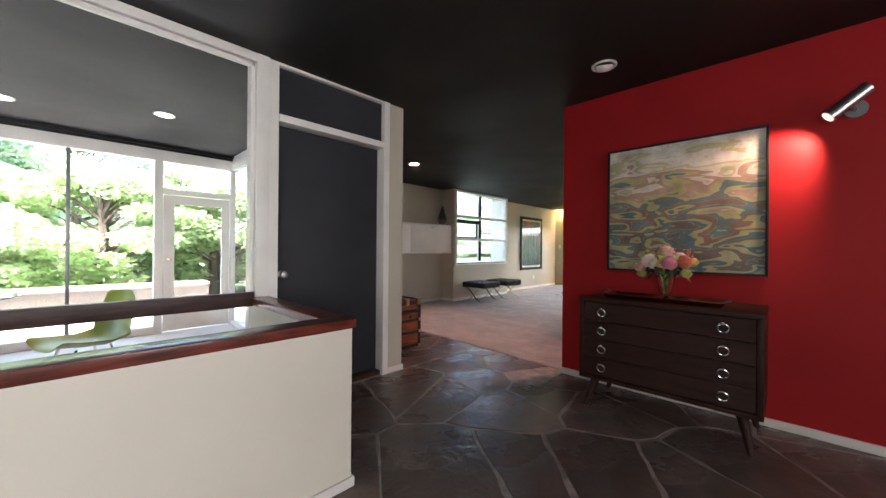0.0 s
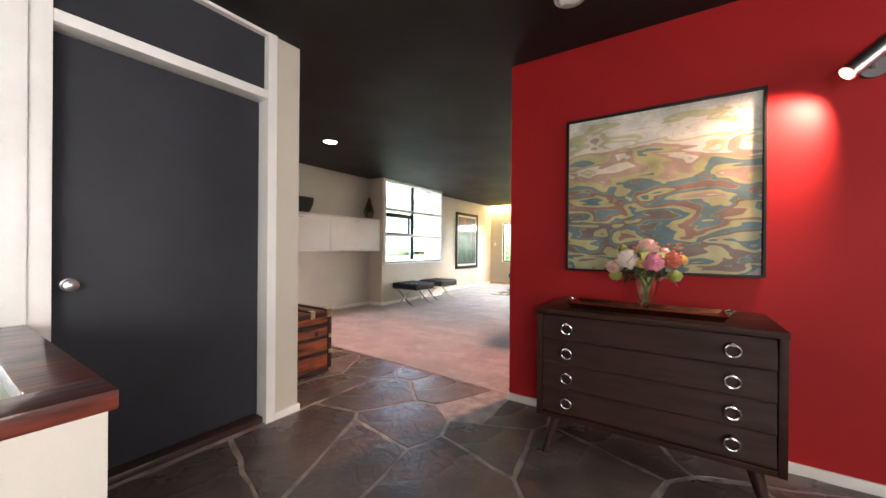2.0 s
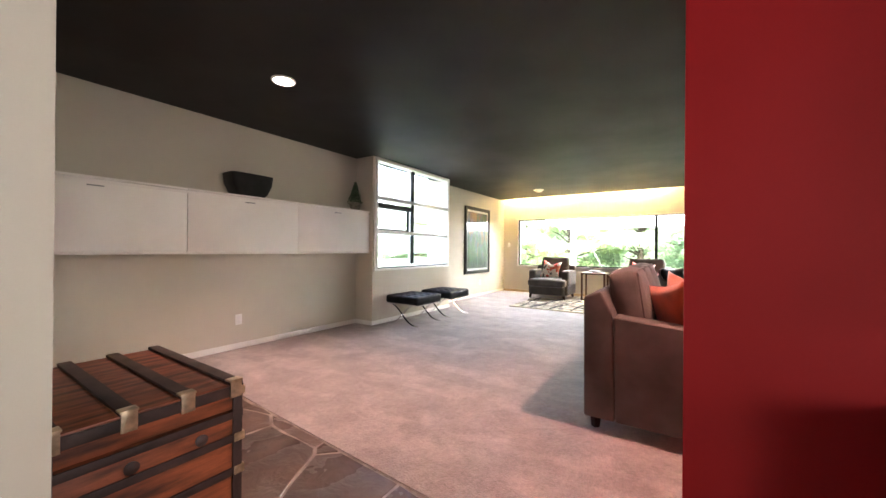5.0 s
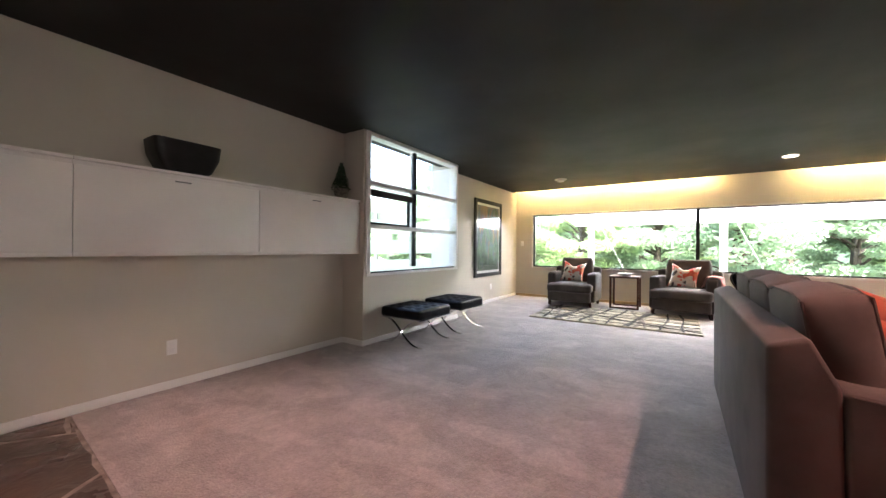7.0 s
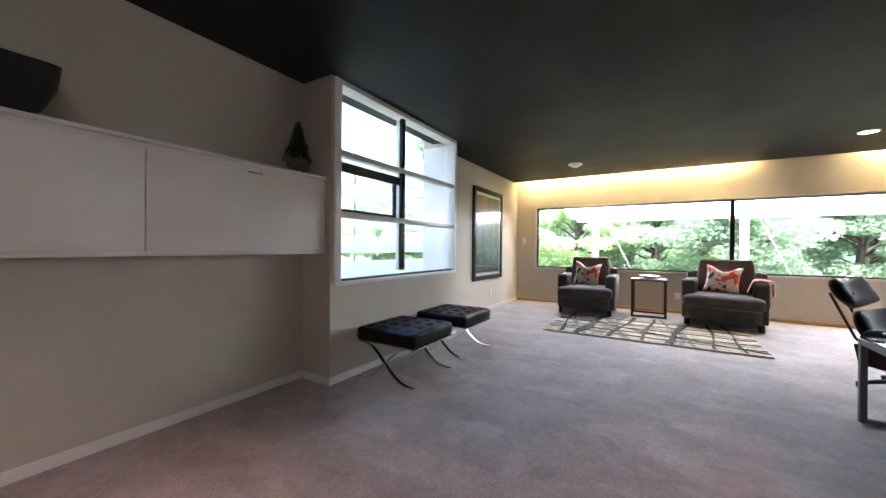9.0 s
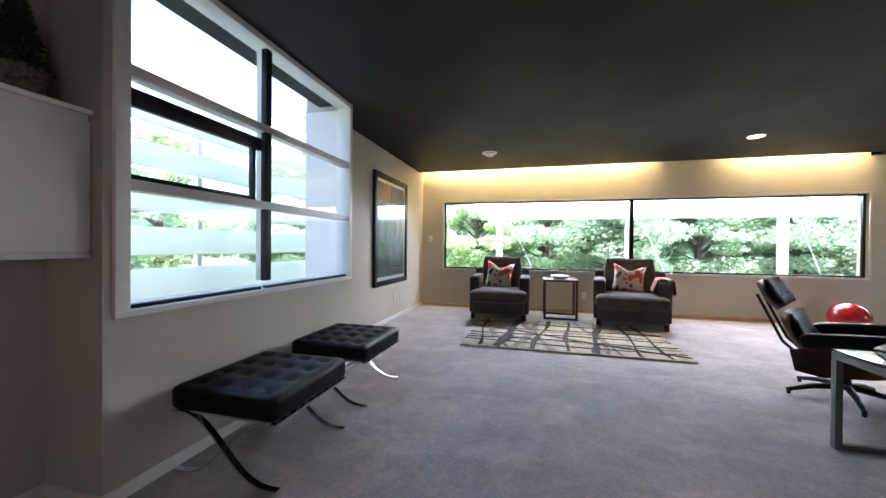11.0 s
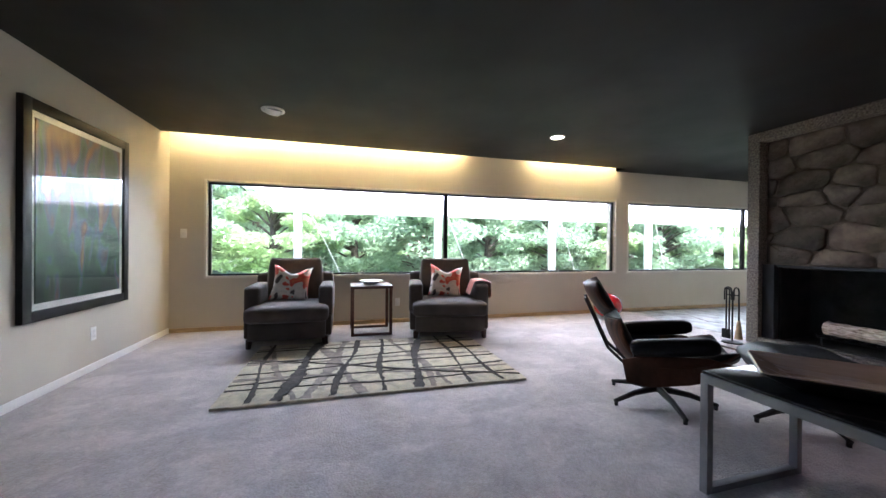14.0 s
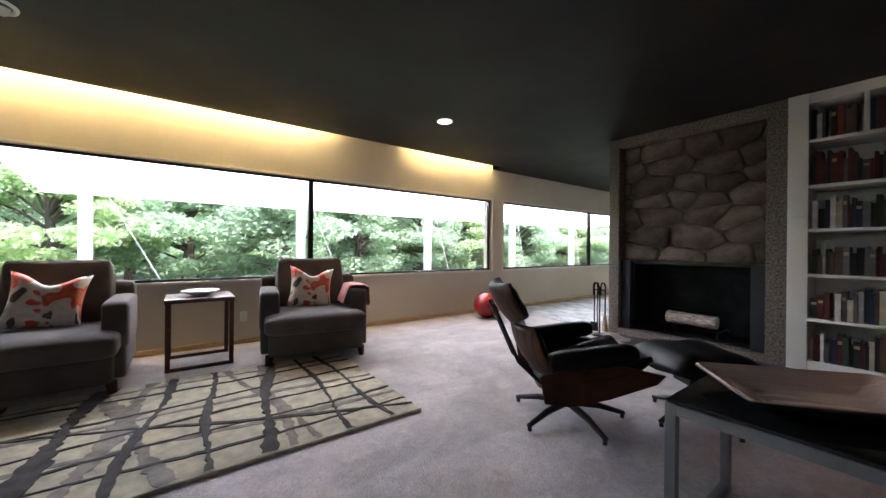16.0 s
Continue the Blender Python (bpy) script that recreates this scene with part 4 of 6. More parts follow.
def flowers():
    vx, vy, vz = 2.735, 0.60, 0.806
    v = thing("vase", (vx, vy, vz), "footed clear glass vase with water and stems on the tray", "vase")
    part("vase_body", lathe([(0.048, 0), (0.049, 0.004), (0.016, 0.012), (0.011, 0.022), (0.022, 0.034), (0.040, 0.065), (0.050, 0.12), (0.062, 0.185), (0.059, 0.185), (0.046, 0.12), (0.036, 0.067), (0.018, 0.040), (0.002, 0.036)]), M_VASE, v)
    rng = random.Random(5)
    m_stem = mat("flower_stem", (0.16, 0.24, 0.06), 0.5, vary=0.2, scale=20, bump=0)
    b = thing("bouquet", (vx, vy, vz + 0.05), "mixed bouquet of pink, white and yellow garden flowers", "bouquet")
    bm = bmesh.new()
    for i in range(30):
        a = rng.uniform(0, 6.28)
        sweep(bm, [(0.012 * math.cos(a + 2), 0.012 * math.sin(a + 2), 0), (0.03 * math.cos(a), 0.03 * math.sin(a), 0.13), (0.07 * math.cos(a), 0.09 * math.sin(a), 0.20)], 0.0025, 5)
    part("stems", bm, m_stem, b)
    cols = {"white": (0.80, 0.70, 0.64), "pink": (0.72, 0.25, 0.36), "blush": (0.78, 0.48, 0.42), "yellow": (0.80, 0.58, 0.14), "green": (0.38, 0.46, 0.10), "coral": (0.62, 0.16, 0.09)}
    ms = {k: mat(k + "_petal", c, 0.6, vary=0.12, scale=30, fine=120, bump=0.1, sheen=0.3) for k, c in cols.items()}
    heads = [("white", -0.055, 0.085, 0.215, 0.060), ("blush", -0.02, -0.005, 0.275, 0.058), ("pink", -0.075, -0.035, 0.205, 0.056), ("coral", -0.03, -0.115, 0.215, 0.052), ("yellow", -0.06, 0.02, 0.200, 0.036), ("green", -0.02, 0.145, 0.13, 0.036), ("green", -0.05, 0.01, 0.255, 0.034), ("green", -0.05, -0.13, 0.14, 0.036), ("blush", 0.04, 0.12, 0.19, 0.05), ("white", 0.05, -0.07, 0.24, 0.05), ("green", 0.0, 0.115, 0.275, 0.028), ("blush", -0.05, 0.155, 0.175, 0.04), ("yellow", 0.03, -0.16, 0.22, 0.03)]
    for kind_, x, y, z, r in heads:
        bm = bmesh.new()
        x, y, z, r = x * 1.0, y * 0.98, z * 1.0, r * 0.86
        bmesh.ops.create_icosphere(bm, subdivisions=2, radius=r * 0.74, matrix=Matrix.Translation((x, y, z)))
        petals(bm, (x, y, z), r, 7, 6, rng)
        part("bloom", bm, ms[kind_], b, kind_ + " bloom", smooth=True)
    bm = bmesh.new()
    for i in range(70):
        a, rr = rng.uniform(0, 6.28), rng.uniform(0.05, 0.16)
        c = (rr * 0.7 * math.cos(a), rr * math.sin(a), rng.uniform(0.2, 0.31))
        bmesh.ops.create_icosphere(bm, subdivisions=1, radius=0.007, matrix=Matrix.Translation(c))
    tagged(part("berries", bm, ms["coral"], b, "small red berries"), kind="stuff")
    for i in range(30):
        a = rng.uniform(0, 6.28)
        d = Vector((math.cos(a) * 0.8, math.sin(a), 0))
        s = Vector((-math.sin(a), math.cos(a), 0))
        o = Vector((0, 0, rng.uniform(0.11, 0.25))) + d * 0.06
        L = rng.uniform(0.06, 0.10)
        bm = bmesh.new()
        pts = []
        for k in range(5):
            f = k / 4
            w = 0.024 * math.sin(math.pi * (0.08 + 0.9 * f))
            base = o + d * L * f + Vector((0, 0, 0.03 * math.sin(f * 2.6) - 0.04 * f * f))
            pts.append((bm.verts.new(base + s * w), bm.verts.new(base + Vector((0, 0, -0.004))), bm.verts.new(base - s * w)))
        for p, q in zip(pts, pts[1:]):
            bm.faces.new((p[0], p[1], q[1], q[0]))
            bm.faces.new((p[1], p[2], q[2], q[1]))
        part("leaf", bm, M_PLANT if i % 3 else ms["green"], b, smooth=True)


flowers()


def framed(name, centre, w, h, rz, frame_mat, mats, label, depth=0.045, face=0.012, mount=0.0):
    f = thing(name, centre, label, "painting", rz=rz)
    part("frame", boxes([(-w / 2, -w / 2 + face, -depth, 0, -h / 2, h / 2), (w / 2 - face, w / 2, -depth, 0, -h / 2, h / 2), (-w / 2 + face, w / 2 - face, -depth, 0, -h / 2, -h / 2 + face), (-w / 2 + face, w / 2 - face, -depth, 0, h / 2 - face, h / 2)], 0.002), frame_mat, f)
    if mount:
        part("mount", box(-w / 2 + face, w / 2 - face, -depth * 0.45, 0, -h / 2 + face, h / 2 - face), M_CERAMIC, f, "white card mount")
    k = face + mount
    part("canvas", box(-w / 2 + k, w / 2 - k, -depth * 0.55 - 0.004, -0.001, -h / 2 + k, h / 2 - k), mats, f)
    return f


framed("abstract_painting", (3.068, 0.588, 1.485), 1.01, 0.995, -90, M_BLACK, M_PAINTING, "large abstract painting in teal, olive and cream, thin black frame", 0.05, 0.014)
M_POSTER = swirl_material("botanical_print", [(0, (0.015, 0.015, 0.025)), (0.42, (0.02, 0.045, 0.025)), (0.5, (0.04, 0.09, 0.035)), (0.56, (0.06, 0.08, 0.15)), (0.63, (0.14, 0.05, 0.03)), (0.72, (0.24, 0.13, 0.05))], 3.2, (2.2, 1, 0.8), 0.8)
art = framed("framed_print", (9.51, NORTH, 1.35), 1.23, 1.57, 0, M_BLACK, M_POSTER, "tall botanical print behind glass in a wide black frame", 0.04, 0.075, 0.05)
part("glazing", box(-0.54, 0.54, -0.034, -0.031, -0.71, 0.71), M_GLASS, art, "reflecting picture glass")


def sconce():
    s = thing("wall_spotlight", (0, 0, 0), "brushed steel cylinder spotlight on the red wall", "wall lamp")
    part("wall_plate", rod([(3.07, -0.29, 1.99), (3.052, -0.29, 1.99)], 0.05, 24), M_GREYMETAL, s)
    part("arm", rod([(3.055, -0.29, 1.99), (2.97, -0.26, 2.0)], 0.012, 12), M_STEEL, s)
    a, b = Vector((2.975, -0.325, 2.08)), Vector((2.932, -0.172, 1.938))
    part("barrel", rod([a, b], 0.036, 24), M_STEEL, s)
    d = (b - a).normalized()
    part("lamp_face", rod([b + d * 0.0005, b + d * 0.003], 0.030, 20), M_SCONCE, s, "glowing lamp face")


sconce()


def downlight(x, y):
    d = thing("ceiling_downlight", (x, y, H), "recessed round ceiling downlight, lit", "ceiling light", "ceiling downlights")
    bm = bmesh.new()
    torus(bm, Matrix.Translation((0, 0, -0.004)), 0.082, 0.011, 36, 8)
    part("trim_ring", bm, M_PLASTIC, d, "white trim ring")
    part("lens", lathe([(0.0, -0.001), (0.074, -0.001), (0.074, -0.004), (0.05, -0.008), (0.0, -0.010)], 32), M_LAMP, d, "glowing lens")
    return d


downlight(3.57, 4.21)
downlight(9.67, 0.95)
downlight(LX, LY)
downlight(0.50, 4.53)
downlight(-0.60, 5.08)


def eyeball_light(x, y, size=1.0):
    d = thing("ceiling_downlight", (x, y, H), "white swivelling eyeball ceiling spotlight, unlit", "ceiling light", "ceiling downlights")
    d.matrix_basis = d.matrix_basis @ Matrix.Diagonal((size, size, size, 1))
    bm = bmesh.new()
    torus(bm, Matrix.Translation((0, 0, -0.004)), 0.098, 0.013, 36, 8)
    part("trim_ring", bm, M_PLASTIC, d, "white trim ring")
    part("well", lathe([(0.0, -0.001), (0.086, -0.001), (0.086, -0.003), (0.0, -0.003)], 32), M_GREYMETAL, d, "shadowed metal well")
    ball = part("eyeball", lathe([(0.0, -0.02), (0.074, -0.004), (0.077, -0.016), (0.072, -0.036), (0.058, -0.056), (0.050, -0.060), (0.046, -0.054), (0.040, -0.030), (0.0, -0.024)], 32), M_PLASTIC, d)
    ball.matrix_basis = pose(0.006, 0, 0.012, 0, -24, 25)


eyeball_light(9.75, 4.17)
eyeball_light(2.54, 0.955, 0.78)


def steamer_trunk():
    x0, x1, y0, y1, z0, z1 = 2.085, 2.665, 3.04, 3.92, 0.035, 0.575
    t = thing("steamer_trunk", (0, 0, 0), "antique wooden steamer trunk with dark straps and brass corners", "trunk")
    body = part("body", box(x0 + 0.008, x1 - 0.008, y0 + 0.008, y1 - 0.008, z0, z1 - 0.12, bevel=0.006), M_TRUNK, t)
    lid = part("lid", box(x0 + 0.006, x1 - 0.006, y0 + 0.006, y1 - 0.006, z1 - 0.114, z1 - 0.006, bevel=0.008), M_TRUNK, t)
    for z, w in ((z0 + 0.02, 0.035), (z0 + 0.175, 0.03), (z0 + 0.31, 0.03), (z1 - 0.135, 0.03), (z1 - 0.035, 0.04)):
        part("strap", boxes([(x0, x1, y0 - 0.004, y0 + 0.006, z - w / 2, z + w / 2), (x1 - 0.006, x1 + 0.004, y0, y1, z - w / 2, z + w / 2), (x0 - 0.002, x0 + 0.006, y0, y1, z - w / 2, z + w / 2)], 0.002), M_STRAP, t, "dark leather strap")
    for x in (x0 + 0.02, x1 - 0.02):
        part("corner_strap", box(x - 0.018, x + 0.018, y0 - 0.006, y0 + 0.004, z0, z1, bevel=0.002), M_STRAP, t, "dark edge strap")
    for x in (x0 + 0.03, x0 + 0.21, x0 + 0.38, x1 - 0.03):
        part("slat", box(x - 0.024, x + 0.024, y0, y1, z1 - 0.006, z1 + 0.008, bevel=0.004), M_STRAP, t, "dark wooden lid slat")
        part("slat_clamp", boxes([(x - 0.026, x + 0.026, y0 - 0.012, y0 + 0.03, z1 + 0.004, z1 + 0.012), (x - 0.022, x + 0.022, y0 - 0.013, y0 - 0.004, z1 - 0.06, z1 + 0.008)], 0.003), M_BRASS, t, "brass slat clamp")
    for z in (z0 + 0.01, z0 + 0.175, z0 + 0.31, z1 - 0.04):
        part("corner_cap", box(x1 - 0.035, x1 + 0.008, y0 - 0.010, y0 + 0.03, z - 0.016, z + 0.02, bevel=0.006), M_BRASS, t, "worn brass corner")
    for x in (x0 + 0.22, x0 + 0.43):
        part("latch", lathe([(0, 0), (0.02, 0), (0.022, 0.008), (0.012, 0.014), (0, 0.016)], 18), M_STRAP, t, "small round latch").matrix_basis = pose(x, y0 + 0.008, z1 - 0.19, 90, 0, 0)
    for x in (x0 + 0.05, x0 + 0.32, x1 - 0.05):
        for y in (y0 + 0.05, y1 - 0.05):
            part("caster", rod([(x - 0.012, y, 0.017), (x + 0.012, y, 0.017)], 0.017, 14), M_BRASS, t, "brass caster")


steamer_trunk()

# dining corner


def shell_chair():
    c = thing("shell_chair", (-0.06, 3.75, 0.006), "lime green moulded shell chair by the dining table", "chair", rz=-65)
    bm = bmesh.new()
    prof = [(-0.24, 0.42), (-0.22, 0.44), (-0.10, 0.42), (0.05, 0.405), (0.16, 0.43), (0.21, 0.52), (0.24, 0.64), (0.27, 0.76), (0.275, 0.79)]
    wid = [0.19, 0.21, 0.23, 0.235, 0.23, 0.22, 0.205, 0.17, 0.13]
    for off in (0, 0.008):
        g = []
        for (y, z), w in zip(prof, wid):
            g.append([bm.verts.new((w * u, y + off * 0.5 - 0.05 * u * u * (z > 0.5), z + 0.05 * abs(u) ** 2.5 * (z < 0.5) - off)) for u in [i / 5 - 1 for i in range(11)]])
        for a, b in zip(g, g[1:]):
            for k in range(10):
                bm.faces.new((a[k], a[k + 1], b[k + 1], b[k]))
    part("shell", bm, M_GREENSHELL, c, smooth=True)
    for sx in (-1, 1):
        for sy in (-1, 1):
            part("leg", rod([(sx * 0.10, sy * 0.10, 0.40), (sx * 0.21, sy * 0.20, 0.0)], 0.009, 8), M_CHROME, c)


shell_chair()
dt = thing("dining_table", (-1.0, 4.5, 0.004), "round glass-topped dining table with dark legs", "table")
part("tabletop", lathe([(0, 0.735), (0.58, 0.735), (0.585, 0.741), (0.58, 0.747), (0, 0.747)], 48), M_VASE, dt, "clear glass top")
for i in range(4):
    a = math.pi / 4 + i * math.pi / 2
    part("leg", rod([(0.1 * math.cos(a), 0.1 * math.sin(a), 0.72), (0.42 * math.cos(a), 0.42 * math.sin(a), 0.0)], 0.014, 10), M_BLACK, dt)

# ---- things: living room, north side ----
XS = [2.07, 3.32, 4.47, 5.645]
for a, b in zip(XS, XS[1:]):
    cb = thing("wall_cabinet", (0, 0, 0), "white painted wall-hung cabinet with flush flap door", "wall cabinet", "row of white wall cabinets")
    part("body", box(a, b - 0.001, 5.335, NORTH - 0.002, 1.07, 1.655), M_CABINET, cb)
    dr = part("door", box(a + 0.002, b - 0.003, 5.315, 5.335, 1.09, 1.625, bevel=0.003), M_CABINET, cb)
    part("handle", box((a + b) / 2 - 0.05, (a + b) / 2 + 0.05, 5.303, 5.316, 1.598, 1.606, bevel=0.002), M_GREYMETAL, dr, "slim dark pull")
    part("top_lip", box(a, b - 0.001, 5.305, NORTH - 0.002, 1.655, 1.675, bevel=0.003), M_CABINET, cb)
    part("bottom_lip", box(a, b - 0.001, 5.31, 5.335, 1.062, 1.084, bevel=0.003), M_CABINET, cb)


def square_bowl():
    bm = bmesh.new()
    loops = []
    for hx, hy, z in ((0.13, 0.10, 0), (0.165, 0.112, 0.03), (0.212, 0.128, 0.13), (0.226, 0.133, 0.24), (0.210, 0.118, 0.24), (0.16, 0.10, 0.06), (0.09, 0.07, 0.03)):
        ring = []
        for k in range(32):
            a = 2 * math.pi * k / 32
            c, s = math.cos(a), math.sin(a)
            ring.append(bm.verts.new((hx * math.copysign(abs(c) ** 0.25, c), hy * math.copysign(abs(s) ** 0.25, s), z)))
        loops.append(ring)
    for a, b in zip(loops, loops[1:]):
        for k in range(32):
            bm.faces.new((a[k], a[(k + 1) % 32], b[(k + 1) % 32], b[k]))
    bm.faces.new(loops[0][::-1])
    bm.faces.new(loops[-1])
    ob = solid("bowl", bm, M_BLACK, "large black square-sided bowl on the white cabinet", "bowl")
    ob.matrix_basis = pose(3.95, 5.455, 1.676)


square_bowl()
tp = thing("potted_topiary", (5.49, 5.455, 1.676), "small dark conical topiary in a pale pot", "potted plant")
part("pot", lathe([(0.055, 0), (0.062, 0.01), (0.085, 0.10), (0.085, 0.118), (0.072, 0.118), (0.066, 0.09), (0, 0.09)], 24), M_CONCRETE, tp, "pale stone pot")
_r = np.random.default_rng(8)
_me = leaf_cloud(_r, [(0, 0, 0.13 + 0.27 * f, 0.085 * (1 - f) + 0.014) for f in np.linspace(0, 1, 9)], 1800, 0.014)
_me.materials.append(M_PLANT)
_o = new("foliage", _me)
_o.parent = tp
part("stem", rod([(0, 0, 0.08), (0, 0, 0.36)], 0.012, 8), M_BARK, tp)


def wall_plate(name, place, rz, label, slots):
    w = thing(name, place, label, "switch" if name == "light_switch" else "outlet", "wall plates", rz)
    part("plate", box(-0.036, 0.036, -0.007, 0, -0.058, 0.058, bevel=0.003), M_PLASTIC, w)
    for z in slots:
        part("insert", box(-0.016, 0.016, -0.010, -0.0071, z - 0.014, z + 0.014, bevel=0.002), M_CERAMIC, w)


wall_plate("outlet", (3.93, NORTH, 0.33), 0, "white double wall outlet under the cabinets", (0.022, -0.022))
wall_plate("outlet", (9.67, NORTH, 0.33), 0, "white double wall outlet below the framed print", (0.022, -0.022))
wall_plate("outlet", (8.17, NORTH, 0.35), 0, "white double wall outlet beside the window bay", (0.022, -0.022))
wall_plate("outlet", (EAST, 2.70, 0.305), -90, "white double wall outlet between the armchairs", (0.022, -0.022))
wall_plate("light_switch", (EAST, 5.44, 1.27), -90, "white light switch beside the ribbon window", (0.0,))


def x_stool():
    s = thing("tufted_stool", (6.225, 4.93, 0.008), "black tufted leather stool on crossed chrome legs", "stool", "pair of tufted stools")
    grid = [(-0.23 + 0.153 * i, -0.20 + 0.133 * j) for i in range(4) for j in range(4)]
    part("cushion", soft(-0.32, 0.32, -0.30, 0.30, 0.335, 0.462, 0.035, n=30, puff=0.006, dents=[(x, y, 0.026, 0.034) for x, y in grid]), M_LEATHER, s, smooth=True)
    for x, y in grid:
        part("button", lathe([(0, 0), (0.010, 0.0), (0.008, 0.005), (0, 0.007)], 10, (x, y, 0.440)), M_LEATHER, s)
    for xl in (-0.285, 0.285):
        for sx in (-1, 1):
            pts = []
            for k in range(13):
                f = k / 12
                x = sx * (0.30 - 0.60 * f)
                z = 0.008 + 0.32 * f + 0.055 * math.sin(math.pi * 2 * f) * -1
                pts.append((xl + 0.006 * sx, x, max(0.006, z)))
            bm = bmesh.new()
            vs = []
            for i, p in enumerate(pts):
                p = Vector(p)
                t = (Vector(pts[min(i + 1, 12)]) - Vector(pts[max(i - 1, 0)])).normalized()
                nrm = Vector((0, -t.z, t.y))
                vs.append([bm.verts.new(p + Vector((a, 0, 0)) + nrm * b) for a, b in ((0.016, 0.005), (-0.016, 0.005), (-0.016, -0.005), (0.016, -0.005))])
            for a, b in zip(vs, vs[1:]):
                for k in range(4):
                    bm.faces.new((a[k], a[(k + 1) % 4], b[(k + 1) % 4], b[k]))
            bm.faces.new(vs[0][::-1])
            bm.faces.new(vs[-1])
            part("crossed_leg", bm, M_CHROME, s, "curved chrome leg")
    for y in (-0.285, 0.285):
        part("seat_bar", box(-0.31, 0.31, y - 0.016, y + 0.016, 0.322, 0.334), M_CHROME, s)
    for x in (-0.28, 0.28):
        part("cross_bar", box(x - 0.012, x + 0.012, -0.26, 0.26, 0.322, 0.334), M_CHROME, s)
    for i in range(9):
        part("strap", box(-0.30 + i * 0.07, -0.265 + i * 0.07, -0.293, -0.289, 0.318, 0.345), M_LEATHER, s)
    return s


stool = x_stool()
stool.matrix_basis = stool.matrix_basis @ Matrix.Diagonal((1, 1, 0.93, 1))
copy_thing(stool, pose(7.105, 4.93, 0.008))

# ---- things: armchairs, rug, side table ----
rug = thing("rug", (0, 0, 0.008), "cream shag rug with a brown branching line pattern", "rug")
M_RUGB = mat("cream_rug_pile", (0.52, 0.455, 0.31), 0.95, vary=0.15, scale=14, fine=260, bump=0.9, depth=0.01, sheen=0.3)
M_RUGD = mat("dark_rug_pile", (0.045, 0.036, 0.032), 0.95, vary=0.25, scale=14, fine=260, bump=0.9, depth=0.01)
M_RUGT = mat("taupe_rug_pile", (0.26, 0.22, 0.19), 0.95, vary=0.2, scale=14, fine=260, bump=0.9, depth=0.01)
RX0, RX1, RY0, RY1 = 8.51, 10.06, 1.98, 4.33
part("woven_ground", box(RX0, RX1, RY0, RY1, 0, 0.02, bevel=0.006), M_RUGB, rug)


def rug_line(a, b, w, material, lift, seed):
    r = random.Random(seed)
    bm = bmesh.new()
    prev = None
    n = 48
    d = Vector((b[0] - a[0], b[1] - a[1], 0)).normalized()
    s = Vector((-d.y, d.x, 0))
    for i in range(n + 1):
        f = i / n
        c = Vector((a[0] + (b[0] - a[0]) * f, a[1] + (b[1] - a[1]) * f, 0)) + s * (0.02 * math.sin(f * 7 + seed) + r.uniform(-0.006, 0.006))
        ww = 1.08 * w * (0.8 + 0.3 * math.sin(f * 9 + seed * 2) + r.uniform(-0.24, 0.24)) / 2
        c.x, c.y = min(RX1 - 0.012, max(RX0 + 0.012, c.x)), min(RY1 - 0.012, max(RY0 + 0.012, c.y))
        e = [c + s * ww, c - s * ww]
        for p in e:
            p.x, p.y = min(RX1 - 0.008, max(RX0 + 0.008, p.x)), min(RY1 - 0.008, max(RY0 + 0.008, p.y))
        cur = [bm.verts.new((e[0].x, e[0].y, 0.0202)), bm.verts.new((e[0].x, e[0].y, lift)), bm.verts.new((e[1].x, e[1].y, lift)), bm.verts.new((e[1].x, e[1].y, 0.0202))]
        if prev:
            for k in range(3):
                bm.faces.new((prev[k], prev[k + 1], cur[k + 1], cur[k]))
        prev = cur
    part("woven_line", bm, material, rug, "dark brown line" if material is M_RUGD else "taupe band", smooth=False)


for i, (ya, yb, w, mm) in enumerate([(2.18, 2.22, 0.028, 0), (2.45, 2.38, 0.03, 0), (2.62, 2.95, 0.06, 1), (2.78, 2.70, 0.05, 1), (2.92, 2.62, 0.075, 0), (3.18, 3.05, 0.045, 0), (3.55, 3.30, 0.05, 0), (3.30, 3.75, 0.08, 1), (3.72, 3.42, 0.10, 1), (3.93, 3.70, 0.10, 0), (4.12, 4.20, 0.035, 0), (3.82, 4.25, 0.05, 1)]):
    rug_line((RX0, ya), (RX1, yb), w, M_RUGT if mm else M_RUGD, 0.0222 + 0.0002 * i + (0 if mm else 0.003), i)
for i, (xa, xb, w, mm) in enumerate([(8.70, 8.78, 0.022, 0), (8.86, 9.02, 0.045, 1), (8.98, 8.92, 0.022, 0), (9.22, 9.16, 0.024, 0), (9.30, 9.42, 0.04, 1), (9.52, 9.44, 0.022, 0), (9.76, 9.80, 0.022, 0), (8.60, 9.55, 0.03, 0), (9.92, 9.90, 0.03, 1)]):
    rug_line((xa, RY0), (xb, RY1), w, M_RUGT if mm else M_RUGD, 0.0223 + 0.0002 * i + (0 if mm else 0.003), 30 + i)


